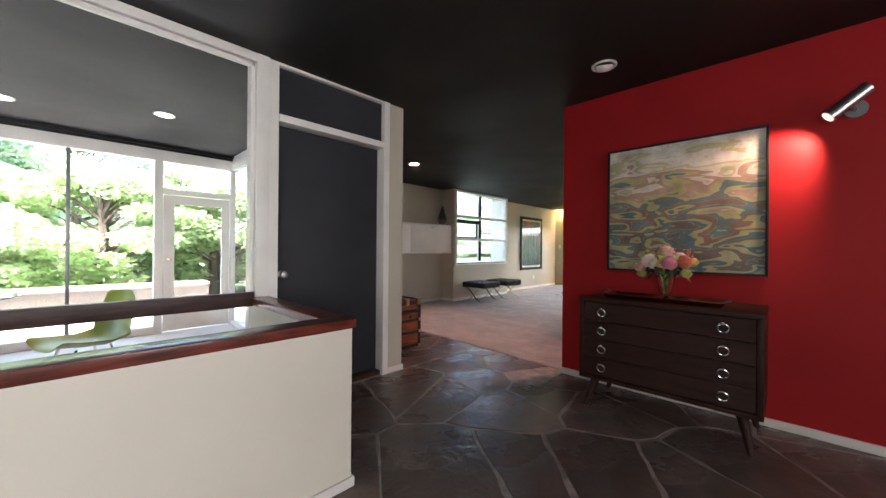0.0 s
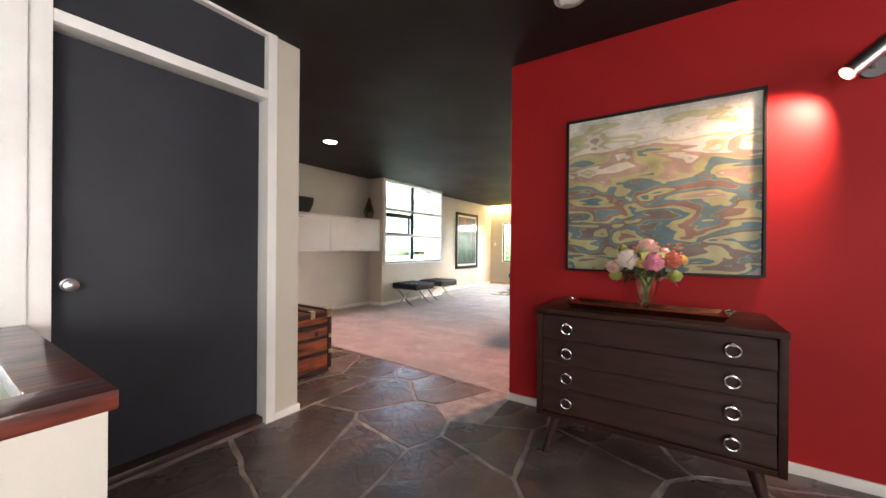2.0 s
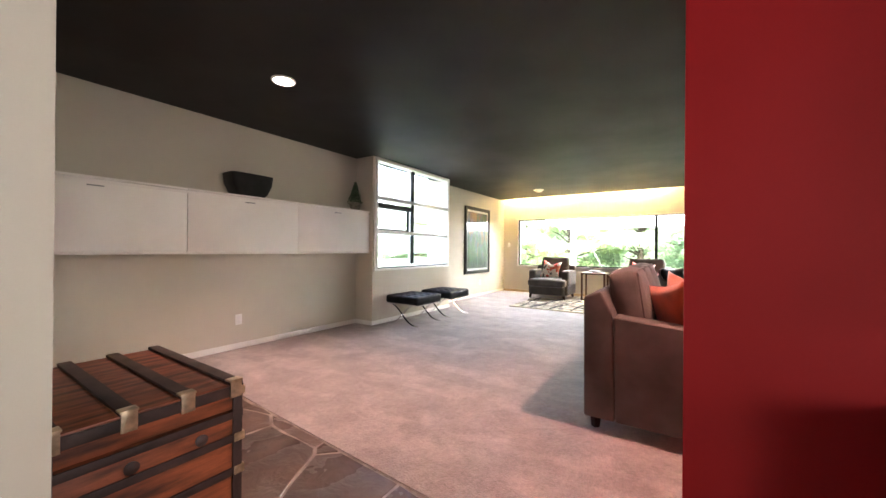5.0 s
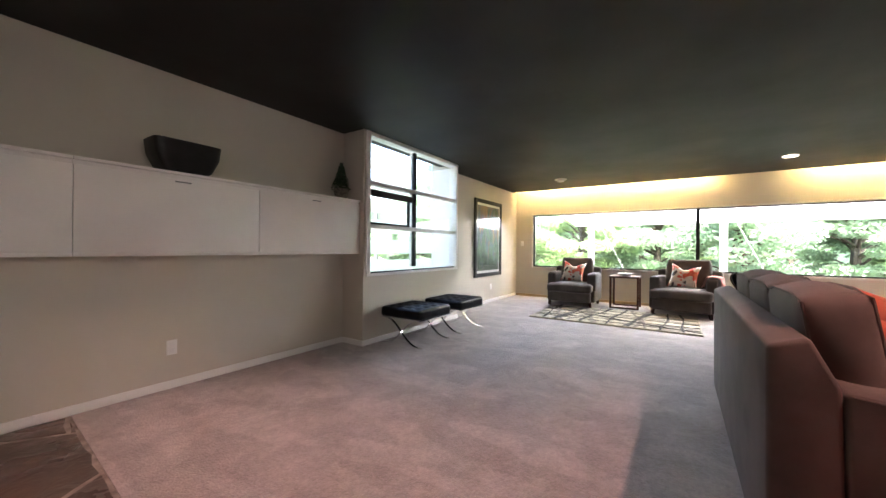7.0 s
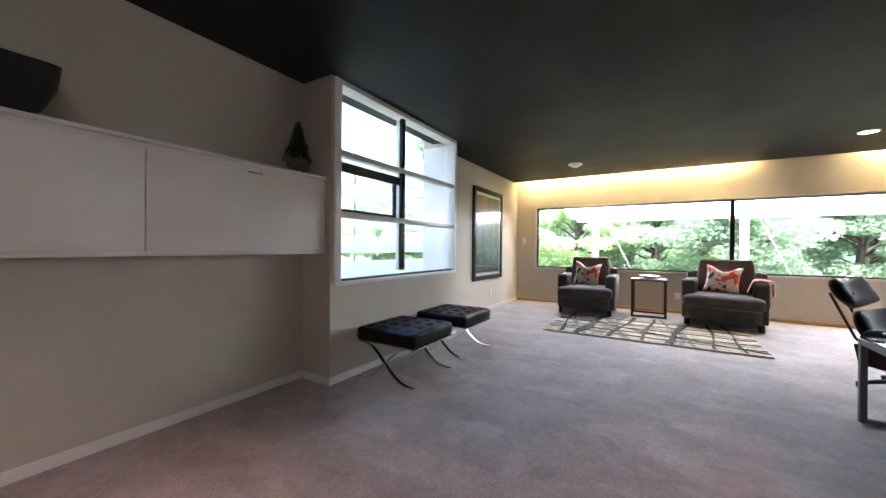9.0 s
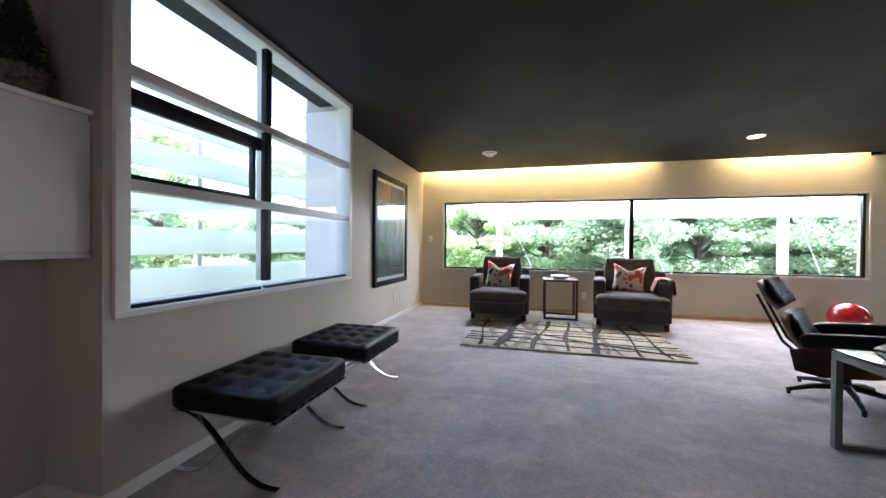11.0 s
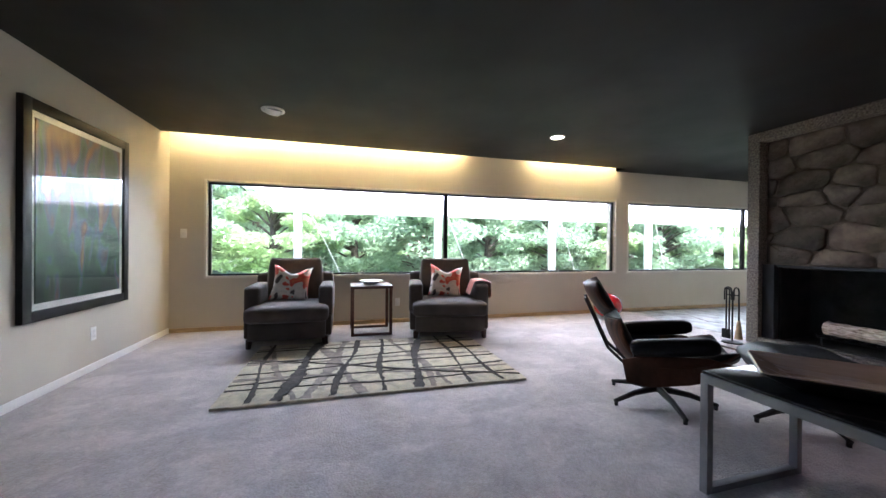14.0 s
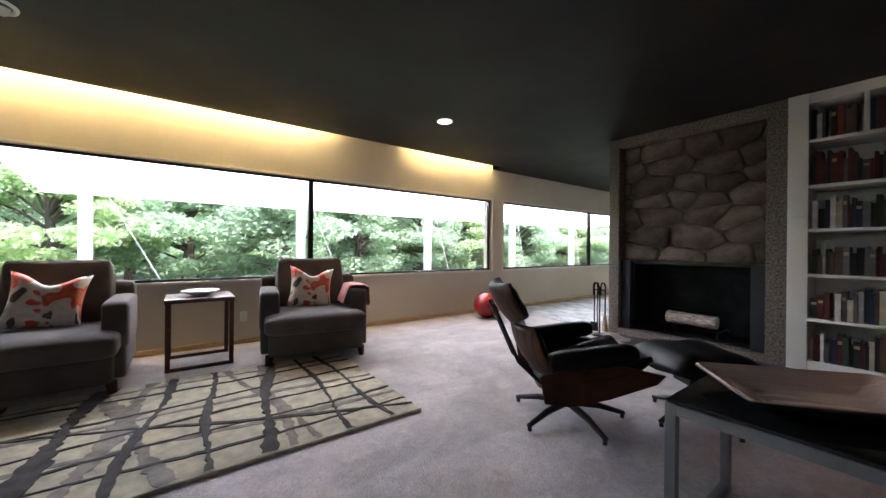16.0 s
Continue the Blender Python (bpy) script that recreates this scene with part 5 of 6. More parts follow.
def pillow(name, m, w, material, label, thick=0.07, chop=0.0):
    """A square cushion with drawn-out corners."""
    bm = bmesh.new()
    n = 14
    top = {}
    for side in (1, -1):
        for i in range(n + 1):
            for j in range(n + 1):
                u, v = 2 * i / n - 1, 2 * j / n - 1
                edge = i in (0, n) or j in (0, n)
                if edge and side < 0:
                    top[(side, i, j)] = top[(1, i, j)]
                    continue
                k = 1 - 0.13 * (1 - u * u) * abs(v) ** 2 - 0.0
                q = 1 - 0.13 * (1 - v * v) * abs(u) ** 2
                t = thick * ((1 - u * u) * (1 - v * v)) ** 0.42
                top[(side, i, j)] = bm.verts.new((u * w / 2 * q, side * t, v * w / 2 * k - chop * max(0.0, v) ** 1.5 * math.exp(-(u / 0.45) ** 2)))
    for side in (1, -1):
        for i in range(n):
            for j in range(n):
                f = [top[(side, i, j)], top[(side, i + 1, j)], top[(side, i + 1, j + 1)], top[(side, i, j + 1)]]
                bm.faces.new(f)
    ob = solid(name, bm, material, label, "cushion", smooth=True)
    ob.matrix_basis = m
    return ob


def armchair(place, rz, label, wide):
    c = thing("armchair", place, label, "armchair", "pair of armchairs", rz)
    c.matrix_basis = c.matrix_basis @ Matrix.Diagonal((wide, 1.06, 1.02, 1))
    part("base", soft(-0.36, 0.36, -0.43, 0.42, 0.10, 0.29, 0.02), M_TAUPE, c, smooth=True)
    part("seat_cushion", soft(-0.39, 0.39, -0.47, 0.24, 0.285, 0.445, 0.05, n=14, puff=0.03), M_TAUPE, c, smooth=True)
    for s in (-1, 1):
        part("arm", soft(s * 0.355 - 0.075, s * 0.355 + 0.075, -0.27, 0.42, 0.30, 0.645, 0.03, n=10, puff=0.012), M_TAUPE, c, smooth=True)
        part("side_panel", soft(s * 0.375 - 0.045, s * 0.375 + 0.045, -0.30, 0.43, 0.10, 0.33, 0.018), M_TAUPE, c, smooth=True)
        for y in (-0.36, 0.38):
            part("leg", rod([(s * 0.35, y, 0.11), (s * 0.36, y, 0.0 if y > 0 else 0.014)], [0.032, 0.022], 4), M_ESPRESSO, c, "dark tapered leg")
    part("back", soft(-0.42, 0.42, 0.27, 0.44, 0.28, 0.76, 0.045, n=10, puff=0.01), M_TAUPE, c, smooth=True)
    tilt = pose(0, 0.20, 0.42, -12, 0, 0)
    part("back_cushion", soft(-0.275, 0.275, -0.07, 0.10, 0.0, 0.525, 0.028, n=14, puff=-0.012, side=0.03, m=tilt), M_TAUPE, c, smooth=True)
    return c


CHAIRS = [((10.37, 4.05, 0.008), -90), ((10.31, 2.16, 0.008), -100)]
for (p, rz), lb in zip(CHAIRS, ("taupe upholstered armchair with a floral cushion, near the corner", "taupe upholstered armchair with an orange throw on one arm")):
    armchair(p, rz, lb, 1.08 if rz == -90 else 1.16)
    pillow("cushion", pose(*p, 0, 0, rz) @ pose(-0.02, 0.02, 0.665, -22, 6, 0), 0.44, M_FLORAL, "cream cushion with red and black floral print", 0.075, 0.085)


def throw():
    p, rz = CHAIRS[1]
    bm = bmesh.new()
    prof = [(0.225, 0.50), (0.262, 0.62), (0.28, 0.664), (0.34, 0.676), (0.41, 0.666), (0.447, 0.64), (0.455, 0.52), (0.458, 0.46)]
    for off in (0.0, 0.012):
        g = []
        for k in range(9):
            y = -0.20 + 0.036 * k
            g.append([bm.verts.new((x + (0.004 * math.sin(k * 1.9)) + (off if x > 0.4 else 0), y, z + off + 0.005 * math.sin(k * 2.1 + z * 9))) for x, z in prof])
        for a, b in zip(g, g[1:]):
            for i in range(len(prof) - 1):
                bm.faces.new((a[i], a[i + 1], b[i + 1], b[i]))
    ob = solid("throw_blanket", bm, M_ORANGE, "folded orange throw over the armchair's arm", "throw", smooth=True)
    ob.matrix_basis = pose(*p, 0, 0, rz) @ Matrix.Diagonal((1.16, 1.06, 1.02, 1))


throw()
st = thing("side_table", (10.575, 3.125, 0.008), "dark wooden square side table with floor stretchers", "side table")
part("tabletop", box(-0.25, 0.25, -0.26, 0.26, 0.585, 0.62, bevel=0.004), M_CHERRY, st)
for sx in (-1, 1):
    for sy in (-1, 1):
        part("leg", box(sx * 0.225 - 0.018, sx * 0.225 + 0.018, sy * 0.235 - 0.018, sy * 0.235 + 0.018, 0.0, 0.585, bevel=0.003), M_CHERRY, st)
    part("floor_stretcher", box(sx * 0.225 - 0.014, sx * 0.225 + 0.014, -0.217, 0.217, 0.0, 0.03, bevel=0.003), M_CHERRY, st)
bw = solid("dish", lathe([(0.05, 0), (0.06, 0.004), (0.10, 0.022), (0.15, 0.045), (0.155, 0.048), (0.148, 0.050), (0.09, 0.03), (0.0, 0.024)], 36), M_CERAMIC, "wide shallow white dish on the side table", "dish")
bw.matrix_basis = pose(10.57, 3.12, 0.629)

# ---- things: sofa, lounge chair, end table ----
sf = thing("sofa", (5.25, 1.54, 0.008), "grey taupe three-seat sofa with boxy piped cushions", "sofa")


def extruded(prof, x0, x1, bevel=0.0):
    """A slab between x0 and x1 with the outline prof (y, z), its edges eased."""
    bm = bmesh.new()
    a = [bm.verts.new((x0, y, z)) for y, z in prof]
    b = [bm.verts.new((x1, y, z)) for y, z in prof]
    bm.faces.new(a)
    bm.faces.new(b[::-1])
    for i in range(len(prof)):
        j = (i + 1) % len(prof)
        bm.faces.new((a[i], a[j], b[j], b[i]))
    if bevel:
        bmesh.ops.recalc_face_normals(bm, faces=bm.faces)
        bmesh.ops.bevel(bm, geom=list(bm.edges), offset=bevel, segments=3, affect="EDGES", profile=0.5)
    return bm


part("base", soft(-0.82, 0.82, -0.42, 0.30, 0.10, 0.30, 0.02), M_SOFA, sf, smooth=True)
part("back", extruded([(0.48, 0.08), (0.485, 0.83), (0.385, 0.865), (0.315, 0.72), (0.30, 0.08)], -0.998, 0.998, 0.016), M_SOFA, sf)
for s in (-1, 1):
    part("arm", extruded([(0.298, 0.08), (0.314, 0.716), (0.0, 0.69), (-0.46, 0.645), (-0.46, 0.08)], s * 0.91 - 0.092, s * 0.91 + 0.092, 0.016), M_SOFA, sf)
    part("arm_seam", rod([(s * 0.998, 0.30, 0.707), (s * 0.998, 0.0, 0.682), (s * 0.998, -0.445, 0.638)], 0.004, 6), M_SOFA, sf, "piped seam along the arm")
    for y in (-0.40, 0.42):
        part("leg", rod([(s * 0.92, y, 0.09), (s * 0.93, y, 0.0)], [0.035, 0.024], 4), M_ESPRESSO, sf, "dark block leg")
for i in range(3):
    xa = -0.81 + i * 0.54
    part("seat_cushion", soft(xa + 0.004, xa + 0.536, -0.48, 0.26, 0.295, 0.45, 0.05, n=12, puff=0.02), M_SOFA, sf, smooth=True)
    lean = pose(0, 0.20, 0.43, -9, 0, 0)
    cu = part("back_cushion", soft(xa + 0.006, xa + 0.534, -0.09, 0.09, 0.0, 0.55, 0.022, n=16, puff=0.035, side=0.045, m=lean), M_SOFA, sf, smooth=True)
    for y in (-0.082, 0.082):
        xl, xr = xa + 0.012, xa + 0.528
        path = [(xl, y, 0.02), (xl - 0.012, y, 0.28), (xl, y, 0.54), (xl + 0.13, y, 0.560), (xr - 0.13, y, 0.560), (xr, y, 0.54), (xr + 0.012, y, 0.28), (xr, y, 0.02)]
        part("piping", rod([lean @ Vector(q) for q in path], 0.006, 6), M_SOFA, cu, "raised piping")
pillow("cushion", pose(4.55, 1.50, 0.70, -25, 8, 28), 0.52, M_ORANGE, "burnt orange scatter cushion on the sofa", 0.09)
pillow("cushion", pose(4.95, 1.46, 0.72, -22, -6, 10), 0.50, M_ORANGE, "burnt orange scatter cushion leaning on another", 0.09)


def curved_panel(bm, prof, width, curl, thick, taper=0.0, nx=12):
    """A plate bent across its width, following prof (y, z) lengthwise."""
    sides = []
    n = len(prof)
    for off in (0.0, thick):
        g = []
        for i, (y, z) in enumerate(prof):
            a, b = prof[max(i - 1, 0)], prof[min(i + 1, n - 1)]
            t = Vector((0, b[0] - a[0], b[1] - a[1])).normalized()
            nrm = Vector((0, -t.z, t.y))
            f = i / (n - 1)
            w = width / 2 * (1 - taper * abs(2 * f - 1) ** 4)
            rim = 1.0 if off == 0 else 1.0
            row = []
            for k in range(nx + 1):
                u = 2 * k / nx - 1
                edge = (1 - abs(u) ** 6) * (1 - abs(2 * f - 1) ** 6)
                o = off * (0.25 + 0.75 * edge) if thick > 0.03 else off
                row.append(bm.verts.new(Vector((w * u * rim, y, z)) + nrm * (curl * u * u + o)))
            g.append(row)
        sides.append(g)
    for g in sides:
        for a, b in zip(g, g[1:]):
            for k in range(nx):
                bm.faces.new((a[k], a[k + 1], b[k + 1], b[k]))
    p, q = sides
    for i in range(n - 1):
        for k in (0, nx):
            bm.faces.new((p[i][k], p[i + 1][k], q[i + 1][k], q[i][k]))
    for k in range(nx):
        for i in (0, n - 1):
            bm.faces.new((p[i][k], p[i][k + 1], q[i][k + 1], q[i][k]))


def panel(*a, **k):
    bm = bmesh.new()
    curved_panel(bm, *a, **k)
    return bm


def line(a, b, bend, n=12):
    out = []
    for i in range(n):
        f = i / (n - 1)
        d = Vector((b[0] - a[0], b[1] - a[1]))
        nn = Vector((-d.y, d.x)).normalized()
        p = Vector(a) + d * f + nn * bend * math.sin(math.pi * f)
        out.append((p.x, p.y))
    return out


def star_base(parent, r, arms, turn):
    for i in range(arms):
        a = turn + 2 * math.pi * i / arms
        d = Vector((math.cos(a), math.sin(a), 0))
        part("star_leg", rod([d * 0.02 + Vector((0, 0, 0.095)), d * r * 0.55 + Vector((0, 0, 0.075)), d * r + Vector((0, 0, 0.03))], [0.026, 0.02, 0.014], 8), M_BLACK, parent, "black enamelled leg")
        part("glide", rod([d * (r - 0.012) + Vector((0, 0, 0.034)), d * (r - 0.012)], 0.013, 10), M_BLACK, parent)
    part("column", rod([(0, 0, 0.07), (0, 0, 0.25)], 0.026, 14), M_BLACK, parent)


def lounge_chair():
    c = thing("lounge_chair", (7.90, 1.25, 0.008), "black leather lounge chair with walnut shells on a star base", "lounge chair", rz=-37)
    star_base(c, 0.36, 5, math.radians(52))
    seat = line((-0.44, 0.345), (0.20, 0.20), -0.035)
    part("seat_shell", panel(seat, 0.70, 0.12, 0.012, taper=0.25), M_WALNUT, c, "curved walnut plywood shell", smooth=True)
    part("seat_cushion", panel([(y, z + 0.016) for y, z in seat], 0.62, 0.085, 0.105, taper=0.2), M_LEATHER, c, smooth=True)
    back = line((0.215, 0.30), (0.37, 0.60), -0.03)
    part("back_shell", panel(back, 0.66, 0.085, 0.012, taper=0.2), M_WALNUT, c, "curved walnut plywood shell", smooth=True)
    part("back_cushion", panel([(y - 0.014, z + 0.006) for y, z in back], 0.60, 0.075, 0.085, taper=0.2), M_LEATHER, c, smooth=True)
    head = line((0.385, 0.615), (0.52, 0.845), -0.02)
    part("head_shell", panel(head, 0.64, 0.085, 0.012, taper=0.25), M_WALNUT, c, "curved walnut plywood shell", smooth=True)
    part("head_cushion", panel([(y - 0.014, z + 0.006) for y, z in head], 0.58, 0.075, 0.085, taper=0.25), M_LEATHER, c, smooth=True)
    for s in (-1, 1):
        part("armrest", soft(-0.06, 0.06, -0.25, 0.25, -0.05, 0.05, 0.042, n=10, puff=0.006, m=pose(s * 0.315, -0.03, 0.475, -7, 0, 0)), M_LEATHER, c, smooth=True)
        part("side_shell", extruded([(0.24, 0.22), (0.27, 0.37), (0.10, 0.42), (-0.22, 0.43), (-0.43, 0.385), (-0.38, 0.335), (-0.12, 0.25), (0.10, 0.205)], s * 0.335 - 0.008, s * 0.335 + 0.008, 0.005), M_WALNUT, c, "walnut side of the shell")
        part("arm_block", soft(s * 0.315 - 0.02, s * 0.315 + 0.02, -0.06, 0.20, 0.30, 0.44, 0.015), M_BLACK, c)
        part("back_brace", rod([(s * 0.10, 0.19, 0.24), (s * 0.10, 0.34, 0.38), (s * 0.10, 0.42, 0.56), (s * 0.10, 0.50, 0.74)], 0.011, 8), M_BLACK, c)
    for x in (-0.14, 0.14):
        for y, z in ((0.30, 0.60), (0.40, 0.775)):
            part("button", lathe([(0, 0), (0.012, 0), (0.009, 0.006), (0, 0.008)], 10), M_LEATHER, c).matrix_basis = pose(x, y - 0.055, z - 0.12 if z < 0.7 else z - 0.02, 65, 0, 0)
    part("under_plate", boxes([(-0.09, 0.09, -0.12, 0.12, 0.235, 0.25)]), M_BLACK, c)


lounge_chair()


def ottoman():
    o = thing("ottoman", (7.40, 0.63, 0.008), "black leather ottoman matching the lounge chair", "ottoman", rz=-37)
    star_base(o, 0.29, 4, math.radians(20))
    prof = line((-0.27, 0.33), (0.27, 0.33), -0.04)
    part("shell", panel(prof, 0.60, 0.06, 0.012, taper=0.2), M_WALNUT, o, "curved walnut plywood shell", smooth=True)
    part("cushion", panel([(y, z + 0.016) for y, z in prof], 0.62, 0.02, 0.15, taper=0.2), M_LEATHER, o, smooth=True)
    part("under_plate", box(-0.08, 0.08, -0.08, 0.08, 0.24, 0.30), M_BLACK, o)


ottoman()
et = thing("end_table", (0, 0, 0.008), "black-topped square end table with a grey metal frame", "end table")
TX0, TX1, TY0, TY1, TZ = 6.40, 7.075, 1.265, 1.885, 0.555
part("tabletop", box(TX0 + 0.004, TX1 - 0.004, TY0 + 0.004, TY1 - 0.004, TZ - 0.012, TZ, bevel=0.002), mat("black_glossy_top", (0.012, 0.012, 0.013), 0.12, vary=0.15, scale=6, fine=50, bump=0), et, "glossy black top")
for x in (TX0, TX1 - 0.035):
    for y in (TY0, TY1 - 0.035):
        part("leg", box(x, x + 0.035, y, y + 0.035, 0.0, TZ - 0.014, bevel=0.002), M_GREYMETAL, et)
    part("rail", box(x, x + 0.035, TY0 + 0.035, TY1 - 0.035, TZ - 0.052, TZ - 0.014, bevel=0.002), M_GREYMETAL, et)
    part("floor_rail", box(x, x + 0.035, TY0 + 0.035, TY1 - 0.035, 0.0, 0.03, bevel=0.002), M_GREYMETAL, et)
for y in (TY0, TY1 - 0.035):
    part("rail", box(TX0 + 0.035, TX1 - 0.035, y, y + 0.035, TZ - 0.052, TZ - 0.014, bevel=0.002), M_GREYMETAL, et)


def wooden_tray():
    t = thing("wooden_tray", (6.735, 1.535, 0.564), "flared rectangular tray with pale wooden inside on the end table", "tray", rz=40)

    def flare(rows):
        bm = bmesh.new()
        loops = []
        for hx, hy, z in rows:
            ring = []
            for k in range(40):
                a = 2 * math.pi * (k + 0.5) / 40
                c, s = math.cos(a), math.sin(a)
                ring.append(bm.verts.new((hx * math.copysign(abs(c) ** 0.1, c), hy * math.copysign(abs(s) ** 0.1, s), z)))
            loops.append(ring)
        for a, b in zip(loops, loops[1:]):
            for k in range(40):
                bm.faces.new((a[k], a[(k + 1) % 40], b[(k + 1) % 40], b[k]))
        bm.faces.new(loops[0][::-1])
        bm.faces.new(loops[-1])
        return bm

    part("tray_body", flare([(0.19, 0.12, 0.0), (0.30, 0.20, 0.060), (0.298, 0.198, 0.063), (0.18, 0.11, 0.008)]), M_BLACK, t, "dark lacquered outside")
    part("lining", flare([(0.178, 0.108, 0.010), (0.298, 0.198, 0.066), (0.294, 0.194, 0.070), (0.172, 0.102, 0.015)]), M_TRAYWOOD, t, "pale glossy wooden inside")


wooden_tray()

# ---- things: fireplace, shelves, garden room ----
FY = -1.20
fp = thing("fireplace", (0, 0, 0), "built-in fieldstone fireplace in a pebbled concrete surround", "fireplace", kind="structure")
part("surround", boxes([(7.28, 7.43, -1.75, FY, 0.0, H), (8.84, 8.965, -2.0, FY, 0.0, H), (7.43, 8.84, -1.75, FY, 2.385, H), (7.43, 8.84, -1.75, FY, 0.0, 0.10)], 0.004), M_CONCRETE, fp, "pebbled concrete surround")
part("backing", boxes([(7.43, 8.84, -1.75, -1.335, 0.945, 2.385), (7.43, 8.84, -2.0, -1.86, 0.0, 0.95)]), M_STONEBED, fp, "brown stone mortar")
part("firebox", boxes([(7.55, 7.57, -1.86, -1.34, 0.10, 0.93), (8.70, 8.72, -1.86, -1.34, 0.10, 0.93), (7.57, 8.70, -1.86, -1.84, 0.10, 0.93), (7.57, 8.70, -1.84, -1.34, 0.10, 0.112), (7.57, 8.70, -1.84, -1.37, 0.91, 0.93)]), M_SOOT, fp, "soot-black firebox")
part("metal_jamb", boxes([(7.432, 7.55, -1.36, -1.262, 0.10, 0.95), (8.72, 8.838, -1.36, -1.262, 0.10, 0.95), (7.55, 8.72, -1.36, -1.30, 0.925, 0.95)], 0.003), M_DARKDOOR, fp, "dark steel jamb")
hearth = structure("hearth", box(7.10, 9.02, FY, -0.70, 0.0, 0.03, bevel=0.006), M_SLATE, "dark slate hearth slab in front of the fire", "hearth")
def log_on_grate():
    g = thing("fire_grate", (8.13, -1.55, 0.112), "black iron fire grate in the firebox", "grate")
    for i in range(6):
        part("bar", rod([(-0.28 + i * 0.112, 0.16, 0.12), (-0.28 + i * 0.112, 0.12, 0.09), (-0.28 + i * 0.112, -0.15, 0.09)], 0.008, 6), M_BLACK, g)
    for y in (-0.12, 0.10):
        part("cross_bar", rod([(-0.31, y, 0.078), (0.31, y, 0.078)], 0.008, 6), M_BLACK, g)
        for x in (-0.26, 0.26):
            part("foot", rod([(x, y, 0.08), (x, y, 0.0)], 0.009, 6), M_BLACK, g)
    bm = bmesh.new()
    r = random.Random(3)
    sweep(bm, [(-0.25 + 0.05 * k, 0.004 * math.sin(k), 0.0) for k in range(11)], [0.072 + r.uniform(-0.004, 0.004) for k in range(11)], 18)
    lg = solid("log", bm, M_BIRCH, "pale birch log on the fire grate", "log")
    lg.matrix_basis = pose(8.13, -1.50, 0.290, 0, 0, -4)


log_on_grate()


def fire_tools():
    t = thing("fire_tools", (8.93, -0.93, 0.03), "dark iron fire tool set with a straw brush", "fire tools")
    part("stand_base", lathe([(0, 0), (0.10, 0), (0.10, 0.012), (0.03, 0.022), (0, 0.024)], 24), M_BLACK, t)
    part("stand_pole", rod([(0, 0, 0.02), (0, 0, 0.60)], 0.009, 10), M_BLACK, t)
    part("hanger", rod([(-0.07, 0, 0.56), (0.07, 0, 0.56)], 0.007, 8), M_BLACK, t)
    for i, (x, y) in enumerate(((-0.07, 0.0), (0.07, 0.0), (0.0, 0.05))):
        pts = [(x, y, 0.10 if i else 0.26), (x, y, 0.60)] + [(x + 0.028 * (1 - math.cos(a)) * (1 if x <= 0 else -1), y, 0.60 + 0.05 * math.sin(a)) for a in [math.pi * k / 8 for k in range(1, 9)]] + [(x + 0.056 * (1 if x <= 0 else -1), y, 0.50)]
        tool = part("tool", rod(pts, 0.008, 8), M_BLACK, t)
        if i == 0:
            part("brush", lathe([(0.014, 0), (0.018, -0.02), (0.028, -0.10), (0.042, -0.21), (0, -0.21)], 14, (x, y, 0.27)), M_OAK, tool, "straw brush head")
        elif i == 1:
            part("shovel", box(x - 0.05, x + 0.05, y - 0.006, y + 0.006, 0.04, 0.15, bevel=0.003), M_BLACK, tool)


fire_tools()
bl = solid("red_ball", bmesh.new(), M_BALL, "large glossy red ball on the carpet by the window", "ball")
bm = bmesh.new()
bmesh.ops.create_uvsphere(bm, u_segments=40, v_segments=24, radius=0.215)
for v in bm.verts:
    v.co.z *= 0.93
bm.to_mesh(bl.data)
bm.free()
bl.data.shade_smooth()
bl.matrix_basis = pose(10.62, -0.62, 0.207)

# built-in bookshelves
bs = thing("bookshelf", (0, 0, 0), "white built-in bookshelf wall filled with books", "bookshelf")
SZ = [0.125, 0.50, 0.891, 1.291, 1.677, 2.078]
part("plinth", box(5.20, 7.145, -1.60, FY, 0.0, 0.10, bevel=0.003), M_WHITE, bs)
part("side_panel", box(7.145, 7.28, -1.60, FY + 0.01, 0.0, H, bevel=0.003), M_WHITE, bs)
part("side_panel", box(5.10, 5.20, -1.60, FY, 0.0, H, bevel=0.003), M_WHITE, bs)
part("head_rail", box(5.20, 7.145, -1.60, FY, 2.40, H, bevel=0.003), M_WHITE, bs)
part("back_panel", box(5.20, 7.145, -1.615, -1.60, 0.10, 2.40), M_WHITE, bs)
for zz in SZ:
    part("shelf", box(5.20, 7.145, -1.60, FY, zz - 0.026, zz, bevel=0.002), M_WHITE, bs)
part("divider", box(6.80, 6.83, -1.60, FY, SZ[5], 2.40, bevel=0.002), M_WHITE, bs)
part("divider", box(6.14, 6.17, -1.60, FY - 0.003, 0.10, 2.40, bevel=0.002), M_WHITE, bs)
vt = thing("thermostat", (7.205, FY + 0.01, 1.37), "round pale thermostat dial on the white shelf panel", "thermostat")
part("dial", lathe([(0, 0), (0.04, 0), (0.042, 0.01), (0.03, 0.018), (0, 0.02)], 24), M_PLASTIC, vt).matrix_basis = pose(0, 0, 0, -90, 0, 0)

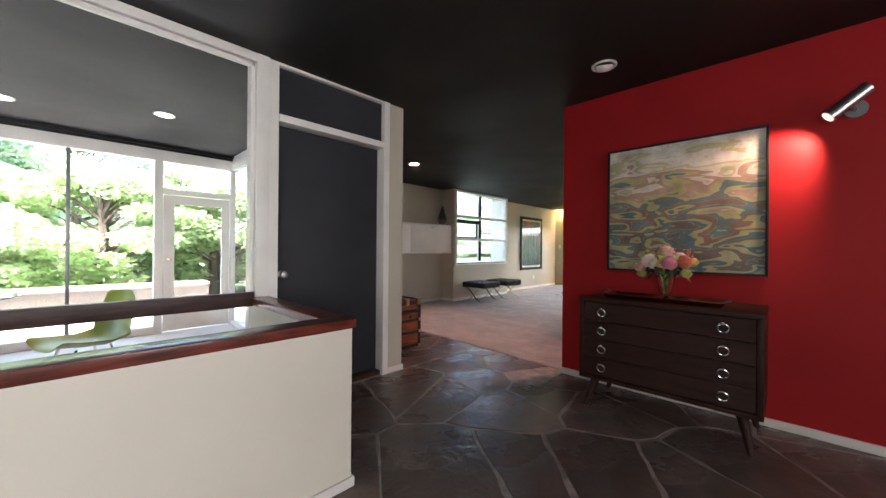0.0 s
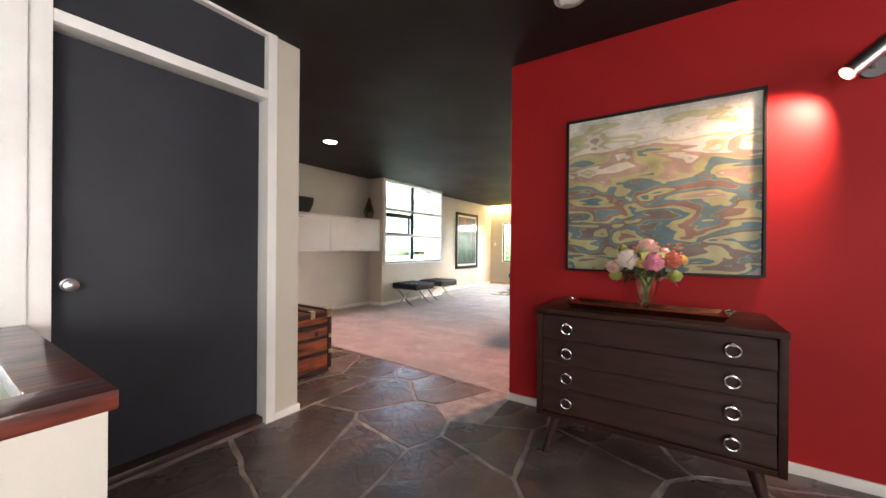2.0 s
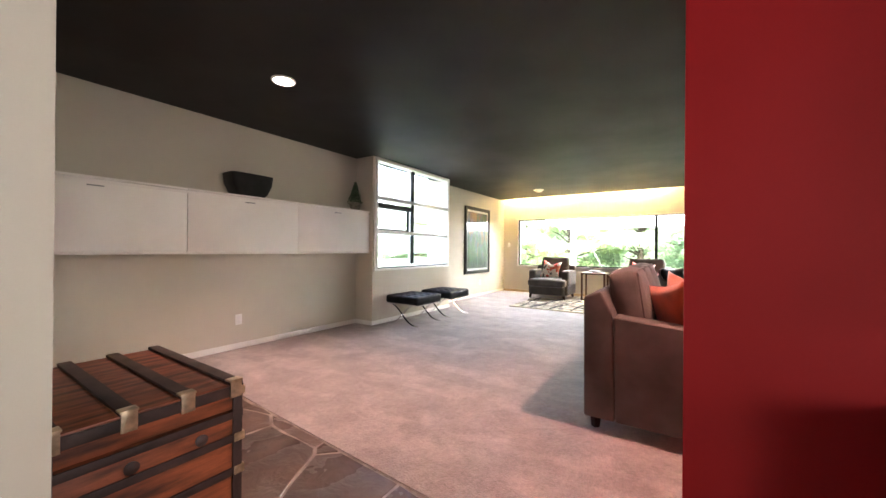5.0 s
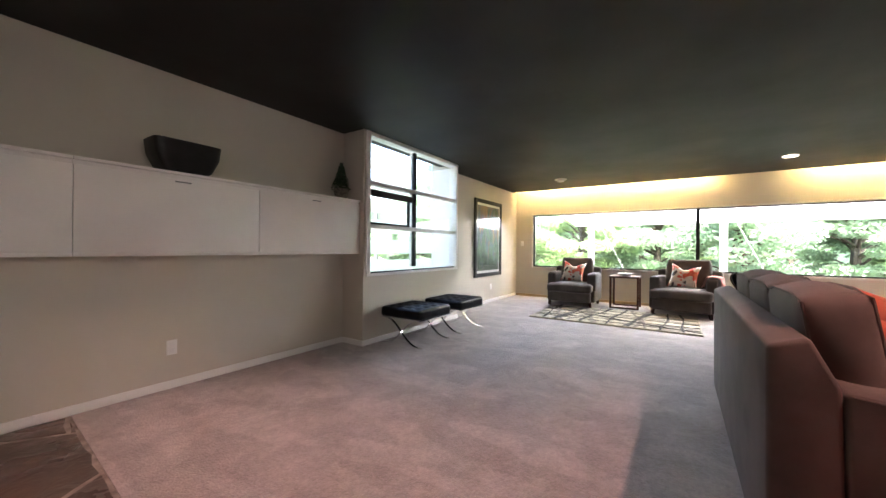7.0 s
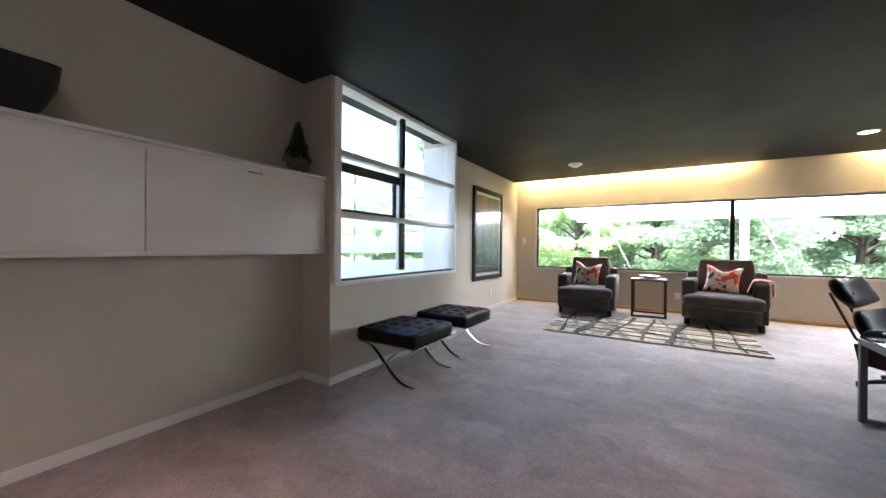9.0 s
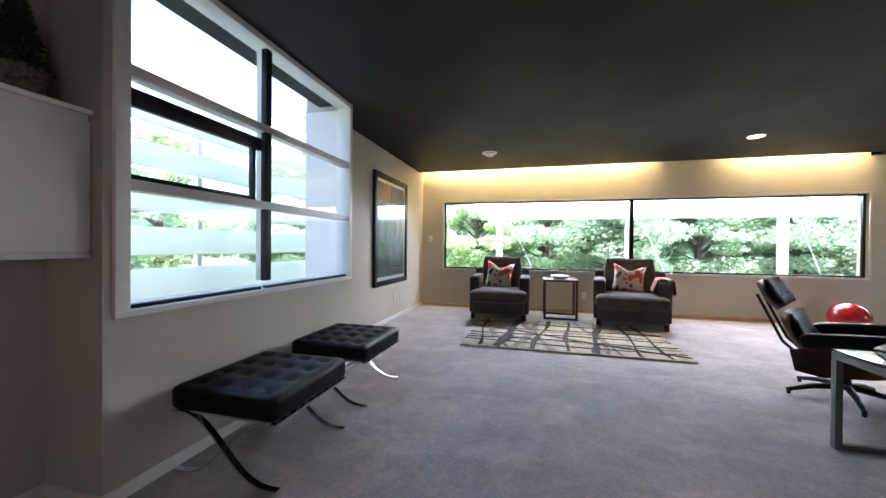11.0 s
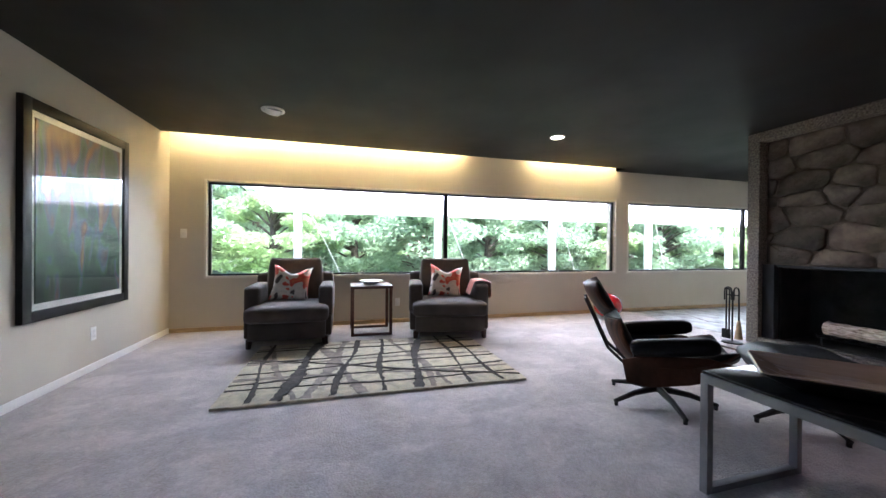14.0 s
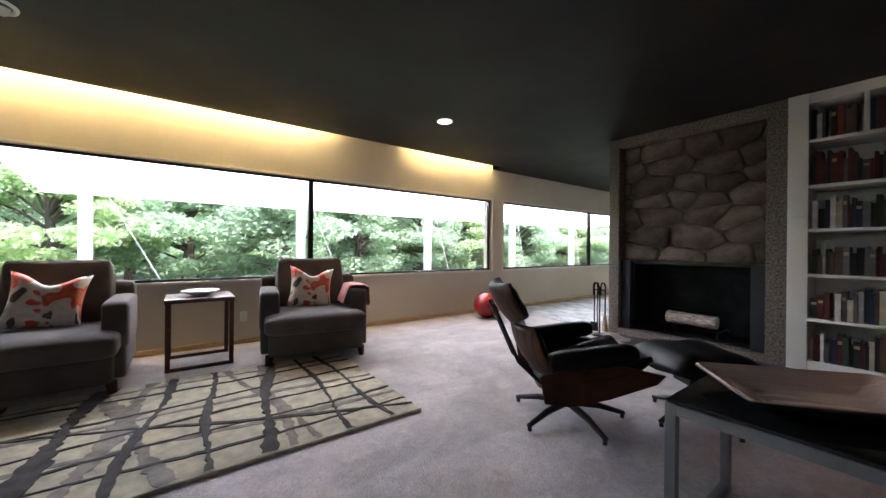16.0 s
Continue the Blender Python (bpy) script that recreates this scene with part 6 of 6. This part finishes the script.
BOOKS = [mat("book_" + n_, c, 0.55, vary=0.15, scale=12, fine=90, bump=0.15, rand=0.25) for n_, c in (("maroon", (0.12, 0.02, 0.02)), ("navy", (0.02, 0.03, 0.07)), ("black", (0.015, 0.015, 0.017)), ("brown", (0.10, 0.05, 0.03)), ("cream", (0.50, 0.44, 0.34)), ("grey", (0.16, 0.15, 0.15)), ("red", (0.30, 0.03, 0.03)), ("green", (0.04, 0.07, 0.045)), ("white", (0.60, 0.58, 0.55)))]
PAGES = mat("book_pages", (0.62, 0.56, 0.45), 0.8, vary=0.1, scale=40, fine=200, bump=0.2)
BAR = mat("book_title_bar", (0.5, 0.42, 0.22), 0.5, vary=0.1, scale=20, bump=0)
names = ["maroon", "navy", "black", "brown", "cream", "grey", "red", "green", "white"]
rb = random.Random(40)
for si, zz in enumerate(SZ):
    for xa, xb in ((6.175, 6.79 if si == 5 else 7.14), (6.835, 7.14)):
        if xa > 6.5 and si != 5:
            continue
        x = xb - rb.uniform(0.0, 0.02)
        top = (2.37 if si == 5 else SZ[si + 1] - 0.03) - zz
        stop = xa + (rb.uniform(0.02, 0.25) if si in (0, 2) else 0.01)
        while x > stop + 0.05:
            w = rb.uniform(0.018, 0.048)
            h = min(top - 0.03, rb.uniform(0.17, 0.30))
            dpt = rb.uniform(0.14, 0.20)
            ci = rb.choices(range(9), (3, 3, 6, 4, 2, 3, 1, 2, 2))[0]
            yf = FY - rb.uniform(0.02, 0.05)
            b = thing("book", (x - w / 2, yf, zz), names[ci] + " hardback book on a white shelf", "book", "books on the shelves")
            b.matrix_basis = pose(x - w / 2, yf, zz, 0, 0, 0)
            part("cover", boxes([(-w / 2, -w / 2 + 0.003, -dpt, 0, 0, h), (w / 2 - 0.003, w / 2, -dpt, 0, 0, h), (-w / 2 + 0.003, w / 2 - 0.003, -0.003, 0.003, 0, h)]), BOOKS[ci], b, smooth=False)
            part("pages", box(-w / 2 + 0.003, w / 2 - 0.003, -dpt + 0.004, -0.003, 0.004, h - 0.004), PAGES, b, smooth=False)
            if w > 0.026 and rb.random() < 0.35:
                part("title_bar", box(-w / 2 + 0.005, w / 2 - 0.005, 0.003, 0.0036, h * 0.70, h * 0.82), BAR, b, smooth=False)
            x -= w + rb.choice((0.001, 0.001, 0.002, 0.03 if rb.random() < 0.1 else 0.001))

# ---- paving pieces, last ----


def clip(poly, a, b):
    """The part of poly on a's side of the line halfway between a and b."""
    mx, my, dx, dy = (a[0] + b[0]) / 2, (a[1] + b[1]) / 2, b[0] - a[0], b[1] - a[1]
    out = []
    for i, p in enumerate(poly):
        q = poly[(i + 1) % len(poly)]
        sp, sq = (p[0] - mx) * dx + (p[1] - my) * dy, (q[0] - mx) * dx + (q[1] - my) * dy
        if sp <= 0:
            out.append(p)
        if sp * sq < 0:
            f = sp / (sp - sq)
            out.append((p[0] + (q[0] - p[0]) * f, p[1] + (q[1] - p[1]) * f))
    return out


def inset(poly, d):
    c = (sum(p[0] for p in poly) / len(poly), sum(p[1] for p in poly) / len(poly))
    out = poly
    n = len(poly)
    for i in range(n):
        p, q = poly[i], poly[(i + 1) % n]
        ex, ey = q[0] - p[0], q[1] - p[1]
        L = math.hypot(ex, ey)
        if L < 1e-6:
            continue
        nx, ny = -ey / L, ex / L
        if (c[0] - p[0]) * nx + (c[1] - p[1]) * ny < 0:
            nx, ny = -nx, -ny
        px, py = p[0] + nx * d, p[1] + ny * d
        out = clip(out, (px + nx, py + ny), (px - nx, py - ny))
        if len(out) < 3:
            return []
    return out


def flagstones(parent, x0, x1, y0, y1, step, material, seed, joint, top, cut=None):
    r = random.Random(seed)
    seeds = []
    nx, ny = max(2, round((x1 - x0) / step)), max(2, round((y1 - y0) / step))
    for i in range(-1, nx + 1):
        for j in range(-1, ny + 1):
            if r.random() < 0.12:
                continue
            seeds.append((x0 + (i + 0.5 + r.uniform(-0.42, 0.42)) * (x1 - x0) / nx, y0 + (j + 0.5 + r.uniform(-0.42, 0.42)) * (y1 - y0) / ny))
    for s in seeds:
        poly = [(x0, y0), (x1, y0), (x1, y1), (x0, y1)]
        if cut:
            poly = cut
        for o in seeds:
            if o is not s and abs(o[0] - s[0]) < 4 * step and abs(o[1] - s[1]) < 4 * step:
                poly = clip(poly, s, o)
                if len(poly) < 3:
                    break
        if len(poly) < 3:
            continue
        poly = inset(poly, joint)
        if len(poly) < 3:
            continue
        loop = []
        for i, p in enumerate(poly):
            q = poly[(i + 1) % len(poly)]
            L = math.hypot(q[0] - p[0], q[1] - p[1])
            k = max(1, int(L / 0.11))
            for m in range(k):
                f = m / k
                w = r.uniform(-0.011, 0.011) if m else 0
                loop.append((p[0] + (q[0] - p[0]) * f - (q[1] - p[1]) / max(L, 1e-6) * w, p[1] + (q[1] - p[1]) * f + (q[0] - p[0]) / max(L, 1e-6) * w))
        cx, cy = sum(p[0] for p in loop) / len(loop), sum(p[1] for p in loop) / len(loop)
        h = top + r.uniform(-0.0015, 0.002)
        bm = bmesh.new()
        rings = []
        for k, z in ((1.0, -0.012), (1.0, h - 0.003), (1.0 - 0.006 / step, h)):
            rings.append([bm.verts.new(((p[0] - cx) * k, (p[1] - cy) * k, z)) for p in loop])
        for a, b in zip(rings, rings[1:]):
            for i in range(len(loop)):
                bm.faces.new((a[i], a[(i + 1) % len(loop)], b[(i + 1) % len(loop)], b[i]))
        bm.faces.new(rings[-1])
        ob = part("flagstone", bm, material, parent, smooth=False)
        ob.location = (cx, cy, 0)


def fieldstones():
    """Rounded uneven stones laid in the chimney breast."""
    r = random.Random(26)
    x0, x1, z0, z1 = 7.435, 8.835, 0.955, 2.38
    seeds = []
    z = z0 + 0.09
    row = 0
    while z < z1 + 0.1:
        x = x0 - 0.1 + 0.17 * (row % 2)
        while x < x1 + 0.2:
            seeds.append((x + r.uniform(-0.09, 0.09), (z + r.uniform(-0.05, 0.05)) * 1.75))
            x += r.uniform(0.26, 0.56)
        z += r.uniform(0.17, 0.23)
        row += 1
    for s in seeds:
        poly = [(x0, z0 * 1.75), (x1, z0 * 1.75), (x1, z1 * 1.75), (x0, z1 * 1.75)]
        for o in seeds:
            if o is not s:
                poly = clip(poly, s, o)
                if len(poly) < 3:
                    break
        poly = inset(poly, r.uniform(0.006, 0.016)) if len(poly) > 2 else poly
        if len(poly) < 3:
            continue
        # one corner-cutting pass rounds the outline
        loop = []
        for p, q in zip(poly, poly[1:] + poly[:1]):
            for f in (0.14, 0.5, 0.86):
                loop.append((p[0] + (q[0] - p[0]) * f + r.uniform(-0.007, 0.007), (p[1] + (q[1] - p[1]) * f) / 1.75 + r.uniform(-0.006, 0.006)))
        cx, cz = sum(p[0] for p in loop) / len(loop), sum(p[1] for p in loop) / len(loop)
        d = r.uniform(0.014, 0.04)
        bm = bmesh.new()
        rings = []
        for k, y in ((1.0, 0.0), (1.0, d * 0.55), (0.93, d * 0.85), (0.72, d)):
            rings.append([bm.verts.new(((p[0] - cx) * k, y + (r.uniform(-0.005, 0.005) if y else 0), (p[1] - cz) * k)) for p in loop])
        for a, b in zip(rings, rings[1:]):
            for i in range(len(loop)):
                bm.faces.new((a[i], a[(i + 1) % len(loop)], b[(i + 1) % len(loop)], b[i]))
        mid = bm.verts.new((0, d + r.uniform(-0.004, 0.006), 0))
        for i in range(len(loop)):
            bm.faces.new((rings[-1][i], rings[-1][(i + 1) % len(loop)], mid))
        ob = part("stone", bm, M_STONE, fp, smooth=True)
        ob.location = (cx, -1.336, cz)


fieldstones()
flagstones(floor, -1.3, 3.34, -1.6, 2.63, 0.56, M_SLATE, 7, 0.011, 0.004, [(-1.3, -1.6), (3.06, -1.6), (3.06, 1.51), (3.135, 1.51), (3.195, 2.63), (-1.3, 2.63)])
flagstones(floor, 2.07, 3.40, 2.63, 5.59, 0.6, M_SLATE, 9, 0.010, 0.004, [(2.07, 2.63), (3.197, 2.63), (3.362, 5.585), (2.07, 5.585)])
flagstones(garden_floor, 9.0, 11.05, -6.5, -1.43, 0.5, M_PAVER, 12, 0.010, 0.004)
